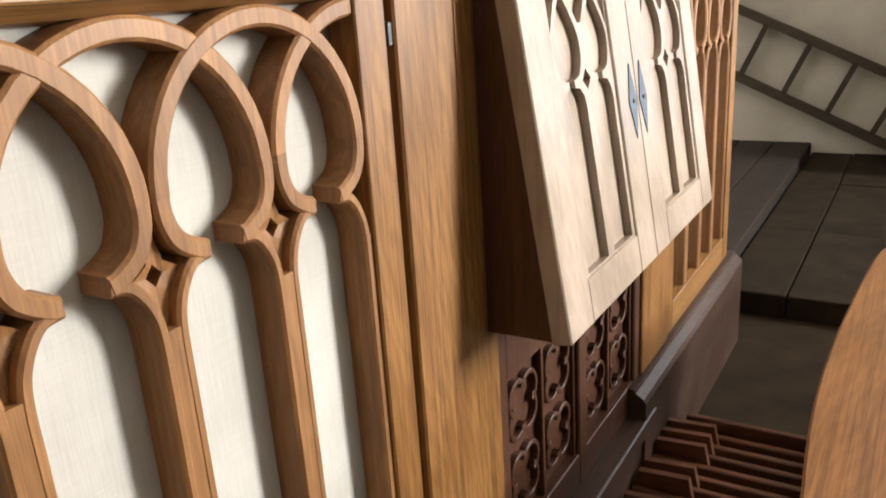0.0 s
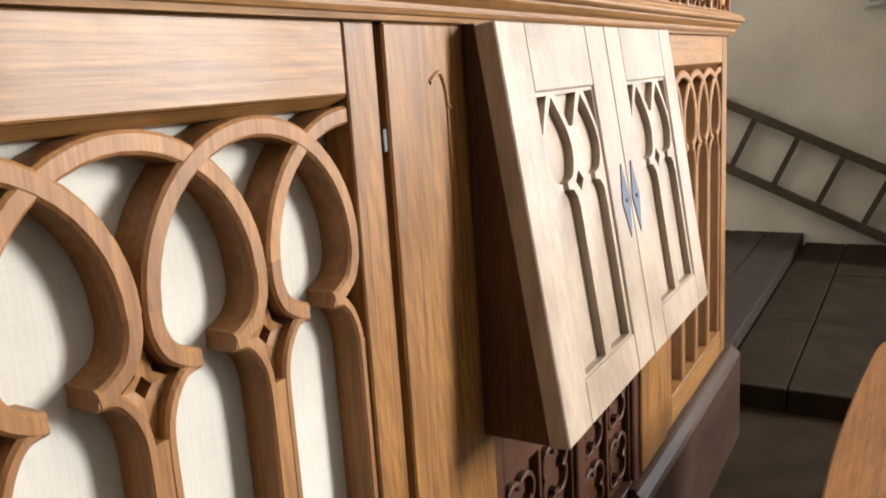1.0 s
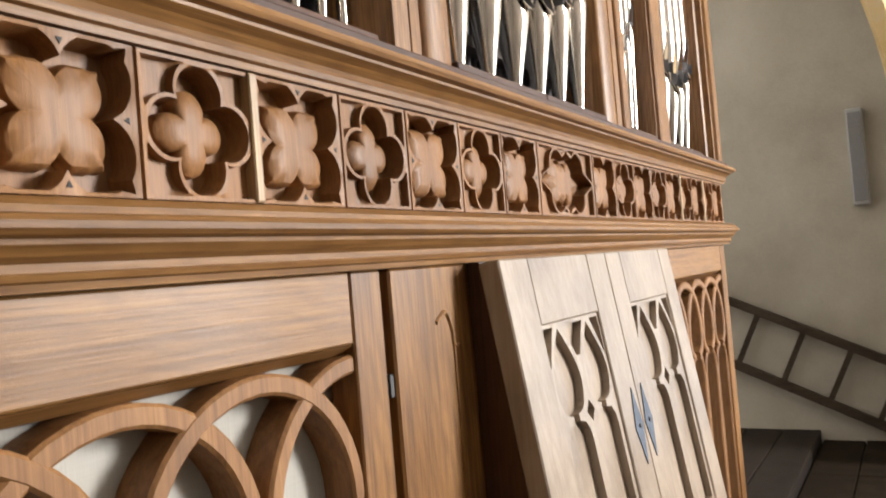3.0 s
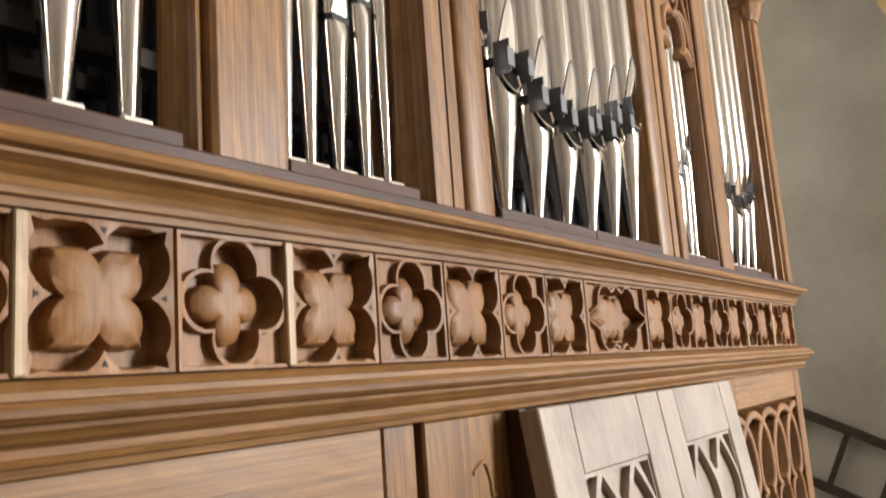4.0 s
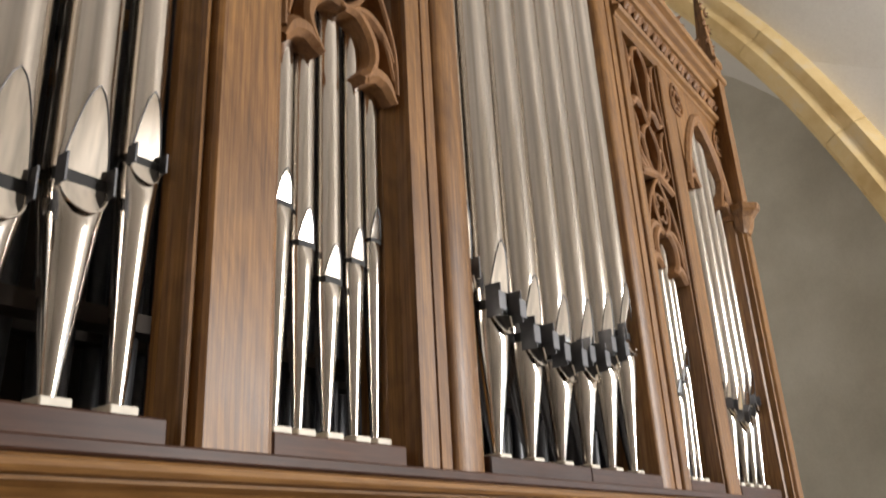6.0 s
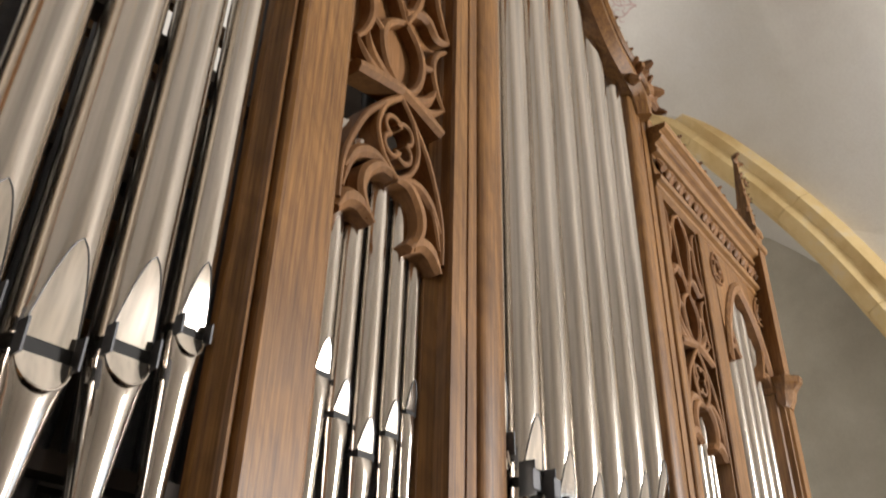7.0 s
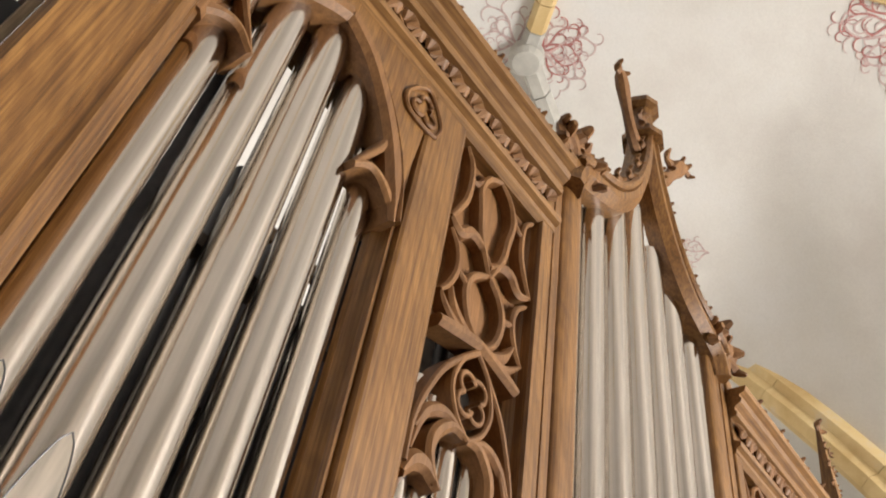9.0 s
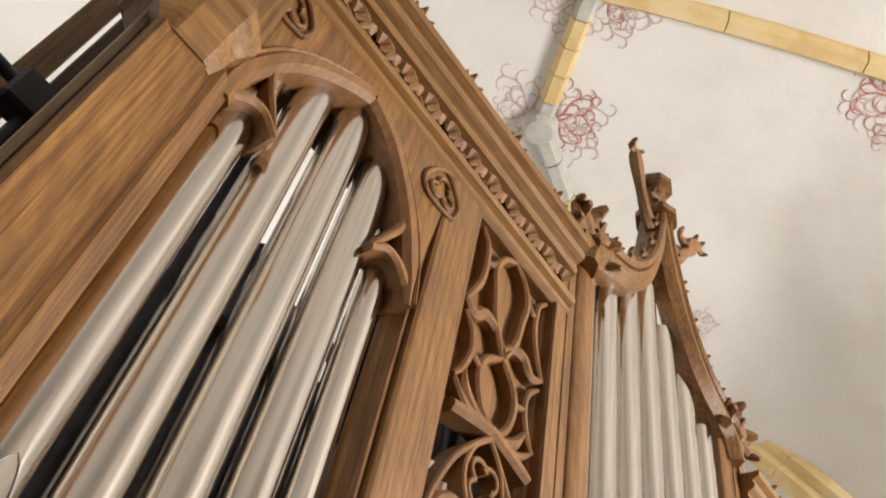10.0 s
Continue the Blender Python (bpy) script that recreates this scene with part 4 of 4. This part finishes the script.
for s in (-1, 1):
    bm = bmesh.new()
    tube(bm, curve([(C + s * 0.05, U, 4.80), (C + s * 0.14, U - 0.02, 4.84), (C + s * 0.2, U - 0.03, 4.94), (C + s * 0.28, U - 0.05, 5.06)], 4), [0.03, 0.034, 0.036, 0.036, 0.034, 0.032, 0.03, 0.03, 0.032, 0.036, 0.04, 0.036, 0.02], 8, 0.7)
    crocket(bm, (C + s * 0.28, U - 0.05, 5.03), 0.06, s * 0.5)
    crocket(bm, (C + s * 0.1, U - 0.05, 4.91), 0.06, s * 1.2)
    part("finial_leaf", bm, OAK_CARVED, case, smooth=True)
for dx, dz, ln, sz in ((0, 0.0, 0.0, 0.12), (0.05, -0.01, 0.8, 0.095), (-0.05, -0.01, -0.8, 0.095)):
    bm = bmesh.new()
    crocket(bm, (1.275 + dx, U - 0.02, 4.23 + dz), sz, ln)
    both("shoulder_leaf", bm, OAK_CARVED, case, smooth=True)
bm = bmesh.new()
strip(bm, [[(1.277 + sx * r, U + 0.02 + sy * r, z) for sx, sy in ((-1, -1), (1, -1), (1, 1), (-1, 1))] for z, r in ((4.16, 0.05), (4.20, 0.056), (4.25, 0.04))])
both("post_cap", bm, OAK_V, case)

# ---- console ----
console = thing("organ_console", "oak console cupboard with slanting front, doors shut", "console", at=(0, 0, 0))
BX0, BX1 = 1.27, 2.362
ZB, ZT = 1.022, 1.795
YB, YT = -0.167, -0.053
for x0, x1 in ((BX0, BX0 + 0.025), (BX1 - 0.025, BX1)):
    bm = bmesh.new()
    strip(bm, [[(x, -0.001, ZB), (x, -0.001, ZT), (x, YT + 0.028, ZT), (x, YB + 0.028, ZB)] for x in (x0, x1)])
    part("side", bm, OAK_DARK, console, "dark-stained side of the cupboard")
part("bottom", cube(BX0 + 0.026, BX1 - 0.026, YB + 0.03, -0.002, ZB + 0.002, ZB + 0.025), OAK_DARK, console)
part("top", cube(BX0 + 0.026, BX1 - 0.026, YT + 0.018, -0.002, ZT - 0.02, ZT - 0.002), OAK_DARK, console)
tilt = math.atan2(YT - YB, ZT - ZB)
DL = math.hypot(YT - YB, ZT - ZB)
DW = (BX1 - BX0 + 0.012) / 2 - 0.0015
M = Matrix.Translation((0, YB, ZB)) @ Matrix.Rotation(-tilt, 4, "X")


def light_outline(c, p, z0, zn, apex):
    """Outline of a tall light with a pinched neck and a pointed drop above it."""
    half = [(0.385, z0), (0.385, zn - 0.34 * p), (0.35, zn - 0.2 * p), (0.25, zn - 0.09 * p), (0.09, zn - 0.06 * p), (0.09, zn + 0.03 * p)]
    drop = curve([(0.09, zn + 0.03 * p), (0.3, zn + 0.1 * p), (0.42, zn + 0.36 * p), (0.37, zn + 0.62 * p), (0.2, zn + 0.88 * p), (0.0, apex)], 4)
    right = half + drop[1:]
    return [(c + x * p, z) for x, z in right] + [(c - x * p, z) for x, z in right[-2::-1]]


def pierced_board(x0, x1, z0, z1, holes, y, depth):
    """A board pierced by outlines, with walls down to the ground behind."""
    bm = bmesh.new()
    edges = []
    for loop in [[(x0, z0), (x1, z0), (x1, z1), (x0, z1)]] + holes:
        vs = [bm.verts.new((x, y, z)) for x, z in loop]
        edges += [bm.edges.new((vs[i], vs[(i + 1) % len(vs)])) for i in range(len(vs))]
    bmesh.ops.triangle_fill(bm, use_beauty=True, use_dissolve=False, edges=edges)
    for e in edges:
        a, b = e.verts
        c, d = bm.verts.new((a.co.x, depth, a.co.z)), bm.verts.new((b.co.x, depth, b.co.z))
        bm.faces.new((a, b, d, c))
    return bm


def door(x0, hinge_left):
    ob = new("door")
    ob.parent = console
    tagged(ob, "slanting door with blind tracery, window sheen put into its pale colour")
    w0, w1 = 0.12, DW - 0.12
    if not hinge_left:
        w0, w1 = 0.105, DW - 0.105
    z0, z1 = 0.09, DL - 0.13

    def piece(name, bm, mat, label=""):
        for v in bm.verts:
            v.co = M @ (v.co + Vector((x0, 0, 0)))
        return part(name, bm, mat, ob, label)

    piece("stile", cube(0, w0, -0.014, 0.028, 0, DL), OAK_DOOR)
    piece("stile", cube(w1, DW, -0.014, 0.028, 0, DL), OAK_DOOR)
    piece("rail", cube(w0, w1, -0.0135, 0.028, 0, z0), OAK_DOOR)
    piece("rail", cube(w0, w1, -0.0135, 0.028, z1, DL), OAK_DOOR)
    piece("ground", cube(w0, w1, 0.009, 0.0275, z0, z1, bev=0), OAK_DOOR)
    p = (w1 - w0) / 2
    apex = z1 - 0.012
    zn = apex - 1.12 * p
    holes = [light_outline(w0 + p * (k + 0.5), p, z0 + 0.006, zn, apex) for k in (0, 1)]
    mid = w0 + p
    holes.append([(w0 + 0.006, z1 - 0.008), (w0 + 0.36 * p, z1 - 0.008), (w0 + 0.1 * p, zn + 0.72 * p), (w0 + 0.006, zn + 0.6 * p)])
    holes.append([(mid - 0.36 * p, z1 - 0.008), (mid + 0.36 * p, z1 - 0.008), (mid + 0.06 * p, zn + 0.72 * p), (mid - 0.06 * p, zn + 0.72 * p)])
    holes.append([(w1 - 0.006, z1 - 0.008), (w1 - 0.006, zn + 0.6 * p), (w1 - 0.1 * p, zn + 0.72 * p), (w1 - 0.36 * p, z1 - 0.008)])
    holes.append([(mid, zn + 0.14 * p), (mid + 0.14 * p, zn), (mid, zn - 0.14 * p), (mid - 0.14 * p, zn)])
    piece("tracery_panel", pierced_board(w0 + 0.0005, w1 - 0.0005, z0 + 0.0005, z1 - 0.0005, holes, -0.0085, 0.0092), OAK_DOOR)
    kx = DW - 0.035 if hinge_left else 0.035
    kz = DL * 0.49
    bm = bmesh.new()
    slab(bm, [(kx, kz - 0.085), (kx + 0.027, kz), (kx, kz + 0.085), (kx - 0.027, kz)], -0.0165, -0.0142)
    piece("escutcheon", bm, IRON_BLUE, "blued iron lozenge keyhole plate")
    # Black disc; the darkness of the hole is only its colour.
    bm = bmesh.new()
    tube(bm, [(kx, -0.019, kz), (kx, -0.0145, kz)], 0.005, 10)
    piece("keyhole", bm, DARK)
    return ob


door(BX0 - 0.006, True)
door(BX0 - 0.006 + DW + 0.003, False)

# ---- pipes ----
def pipe_meshes(r, zm, zt, zf, lip, ears, foot_r=0.012):
    """Meshes of one flue pipe round the z axis: body, foot, lips with a raised rim, mouth, ears."""
    seg = 36
    k = 0.6
    gap = min(0.022, r * 0.44)

    def depth(u):
        return r * (1 - (1 - k) * max(0.0, 1 - u) ** 1.2)

    def ring(rad, z, cut):
        out = []
        for i in range(seg):
            a = 2 * math.pi * i / seg
            x, y = rad * math.sin(a), -rad * math.cos(a)
            out.append((x, max(y, -cut), z))
        return out

    body = bmesh.new()
    zs = [(zm + lip * i / 12, depth(i / 12) + 0.0004) for i in range(13)] + [(zm + lip + 0.01, r), (zt - 0.3 * (zt - zm - lip), r), (zt, r)]
    strip(body, [ring(r, z, c) for z, c in zs] + [ring(r - 0.0015, zt, r), ring(r - 0.0015, zt - 0.15, r)])
    foot = bmesh.new()
    top = zm - gap
    fr = []
    for i in range(17):
        u = i / 16
        z = zf + (top - zf) * u
        rad = foot_r + (r - foot_r) * min(1.0, u / 0.95)
        near = max(0.0, 1 - (top - z) / (r * 1.0))
        fr.append(ring(rad, z, rad * (1 - (0.36 if ears else 0.2) * near ** (0.6 if ears else 1.0))))
    strip(foot, fr)
    up = bmesh.new()
    left, right = [], []
    for i in range(15):
        u = i / 14
        d = depth(u)
        hw = math.sqrt(max(0, r * r - d * d)) * 0.985
        left.append((-hw, -d - 0.0012, zm + lip * u))
        right.append((hw, -d - 0.0012, zm + lip * u))
    f = [up.verts.new(p) for p in left]
    g = [up.verts.new(p) for p in right[:-1]]
    for i in range(13):
        up.faces.new((f[i], g[i], g[i + 1], f[i + 1]))
    up.faces.new((f[13], g[13], f[14]))
    # the scored outline round the upper lip
    line = bmesh.new()
    tube(line, [(x, y - 0.0004, z) for x, y, z in left] + [(x, y - 0.0004, z) for x, y, z in right[-2::-1]], 0.0011, 5)
    low = bmesh.new()
    n = 14
    c0 = [(r * 0.78 * math.cos(math.pi * i / n), -r * 0.64 - 0.0015 - 0.30 * r * math.sin(math.pi * i / n) ** 1.3, top - r * 0.92 * math.sin(math.pi * i / n)) for i in range(n + 1)]
    vs = [low.verts.new(p) for p in c0]
    mid = low.verts.new((0, -r * 0.66 - 0.0015, top))
    for i in range(n):
        low.faces.new((mid, vs[i], vs[i + 1]))
    rim = bmesh.new()
    tube(rim, [(x * 1.02, y - 0.001, z - 0.001) for x, y, z in c0], max(0.0012, r * 0.045), 6)
    # Solid black box in place of the mouth's shaded opening.
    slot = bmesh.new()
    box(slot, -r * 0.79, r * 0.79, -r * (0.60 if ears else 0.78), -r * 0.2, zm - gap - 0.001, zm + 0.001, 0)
    pieces = []
    e = 0.34 * r if ears == 1 else 0.62 * r
    for s in (-1, 1):
        ear = bmesh.new()
        pieces.append(("ear", ear, DULL, False))
        xx = s * r * 0.81
        if ears == 2:
            box(ear, xx - r * 0.30, xx + r * 0.24, -r * 0.98 - 0.02, -r * 0.98 - 0.0175, zm - gap - e * 0.3, zm + e * 0.3, 0.0008)
        box(ear, xx - 0.0015, xx + 0.0015, -r * 0.8 - (0.012 if ears == 1 else 0.026), -r * 0.5, zm - gap - e * 0.6, zm + e, 0)
    return (("body", body, TIN, True), ("foot", foot, TIN, True), ("upper_lip", up, TIN_BRIGHT, False), ("lip_outline", line, DULL, True), ("lower_lip", low, TIN_BRIGHT, True), ("lip_rim", rim, TIN, True), ("mouth", slot, DARK, False)) + tuple(pieces)


def organ_pipe(x, y, r, zm, zt, lip, ears, group, label, foot_r=0.011):
    p = thing("organ_pipe", label, "organ pipe", group, (x, y, 0))
    for name, bm, mat, sm in pipe_meshes(r, zm, zt, 2.2, lip, ears, foot_r):
        if ears == 0 and name in ("ear", "lower_lip", "lip_rim"):
            bm.free()
            continue
        part(name, bm, mat, p, "", sm)
    h = max(0.02, foot_r * 1.9)
    part("foot_block", cube(-h, h, -0.024, 0.02, 2.1865, 2.203, bev=0.002), FOOT_W, p, "pale wooden foot block")
    return p


pos = lambda m4, x: Matrix.Translation((other_side(x), m4.location.y, 0))
side_label = "large polished tin organ pipe standing on the chest board"
for x, r, zm, zt, ap in ((0.172, 0.041, 2.545, 3.62, 2.66), (0.281, 0.044, 2.49, 3.80, 2.63), (0.390, 0.0455, 2.458, 3.82, 2.598), (0.497, 0.042, 2.495, 3.72, 2.622), (0.588, 0.0305, 2.555, 3.56, 2.66)):
    p = organ_pipe(x, 0.10, r, zm, zt, ap - zm, 1, "side field pipes", side_label)
    copy_thing(p, pos(p, x))
for x, r, zm, zt in ((0.862, 0.023, 2.582, 3.12), (0.914, 0.0245, 2.522, 3.10), (0.979, 0.0265, 2.472, 3.12), (1.047, 0.023, 2.525, 3.06), (1.103, 0.0185, 2.582, 3.04)):
    p = organ_pipe(x, 0.105, r, zm, zt, 0.062, 0, "narrow field pipes", "slender polished tin organ pipe behind tracery", 0.008)
    copy_thing(p, pos(p, x))
for k, zm in zip((-3, -2, -1, 0, 1, 2, 3), (2.60, 2.535, 2.485, 2.465, 2.485, 2.535, 2.60)):
    zt = (4.52, 4.42, 4.33, 4.26)[abs(k)]
    organ_pipe(1.787 + 0.142 * k, 0.105, 0.056 - 0.001 * abs(k), zm, zt, 0.15, 1 if abs(k) == 3 else 2, "middle field pipes", "tall polished tin organ pipe with dark eared mouth", 0.012)

# ---- pedals, bench ----
pedals = thing("pedalboard", "brown wooden organ pedalboard on the floor", "pedalboard")
i = 0
x = 1.14
while x < 2.5:
    part("pedal", cube(x, x + 0.026, -0.62, -0.04, 0.13, 0.17, bev=0.004), PEDAL_W, pedals)
    if i % 7 not in (2, 6):
        bm = bmesh.new()
        strip(bm, [[(xx, -0.22, 0.15), (xx, -0.205, 0.225), (xx, -0.05, 0.215), (xx, -0.04, 0.15)] for xx in (x + 0.035, x + 0.057)])
        part("raised_pedal", bm, PEDAL_W, pedals)
    x += 0.066
    i += 1
for y0 in (-0.66, -0.085):
    part("pedal_frame", cube(1.08, 2.54, y0, y0 + 0.036, 0.0, 0.125), PEDAL_W, pedals)
part("pedal_cheek", cube(2.515, 2.54, -0.62, -0.09, 0.0, 0.2), PEDAL_W, pedals)

bench = thing("organ_bench", "warm oak organ bench with curved edge", "bench")
edge = curve([(1.12, -0.66), (1.2, -0.60), (1.4, -0.578), (1.7, -0.558), (2.1, -0.560), (2.6, -0.59), (2.9, -0.625), (3.0, -0.70)], 5)
bm = bmesh.new()
outline = list(edge) + [(3.0, -1.0), (1.12, -1.0)]
strip(bm, [[(x, y + (0.006 if z in (0.71, 0.755) and y > -0.9 else 0) * -1, z) for x, y in outline] for z in (0.71, 0.716, 0.749, 0.755)])
part("seat", bm, BENCH_W, bench)
for x in (1.3, 2.8):
    part("bench_end", cube(x, x + 0.045, -0.94, -0.68, 0.0, 0.709, bev=0.006), BENCH_W, bench)
part("stretcher", cube(1.346, 2.799, -0.83, -0.79, 0.3, 0.4, bev=0.004), BENCH_W, bench)

# ---- far end: ladder and wall box ----
ladder = thing("ladder", "grey-brown wooden ladder leaning along the far wall", "ladder")
LA, LB = Vector((0.95, 1.405)), Vector((-1.6, 0.225))
GA = Vector((0.667, 0.75)) - Vector((0.746, 1.30))
d = (LB - LA).normalized()
n2 = Vector((d.y, -d.x))
if n2.y > 0:
    n2 = -n2


def beam(a, b, w, x0, x1):
    a, b = Vector(a), Vector(b)
    dd = (b - a).normalized()
    s = Vector((-dd.y, dd.x)) * w / 2
    bm = bmesh.new()
    strip(bm, [[(x, q.x, q.y) for q in (a - s, a + s, b + s, b - s)] for x in (x0, x1)])
    return bm


GAP = 0.50
part("rail", beam(LA, LB, 0.07, 7.3, 7.36), LADDER_W, ladder)
part("rail", beam(LA + n2 * GAP, LB + n2 * GAP, 0.07, 7.3, 7.36), LADDER_W, ladder)
for k in range(7):
    p = LA + d * (0.09 + 0.382 * k)
    part("rung", beam(p + n2 * 0.036, p + n2 * (GAP - 0.036), 0.045, 7.315, 7.345), LADDER_W, ladder)

wall_box = thing("wall_speaker", "slim grey loudspeaker column fixed to the far wall", "speaker")
part("cabinet", cube(7.31, 7.395, -0.40, -0.28, 2.03, 2.81, bev=0.008), ENAMEL, wall_box)
part("grille", cube(7.304, 7.309, -0.388, -0.292, 2.06, 2.78, bev=0.001), plain("grey_grille", (0.3, 0.31, 0.33), 0.5, 0.3, 200, 0.3), wall_box)

# iron tie beside the case
tie = thing("iron_bracket", "black iron bracket and rods beside the organ case", "bracket")
part("clamp", cube(-0.118, -0.05, 0.27, 0.33, 3.24, 3.33, bev=0.008), BLACK_IRON, tie)
for a, b in (((-0.1, 0.3, 3.3), (-0.5, 0.32, 3.36)), ((-0.11, 0.3, 3.26), (-0.3, 0.3, 2.7)), ((-0.062, 0.3, 3.26), (-0.062, 0.3, 2.2))):
    bm = bmesh.new()
    tube(bm, [a, b], 0.013, 10)
    part("rod", bm, BLACK_IRON, tie, smooth=True)
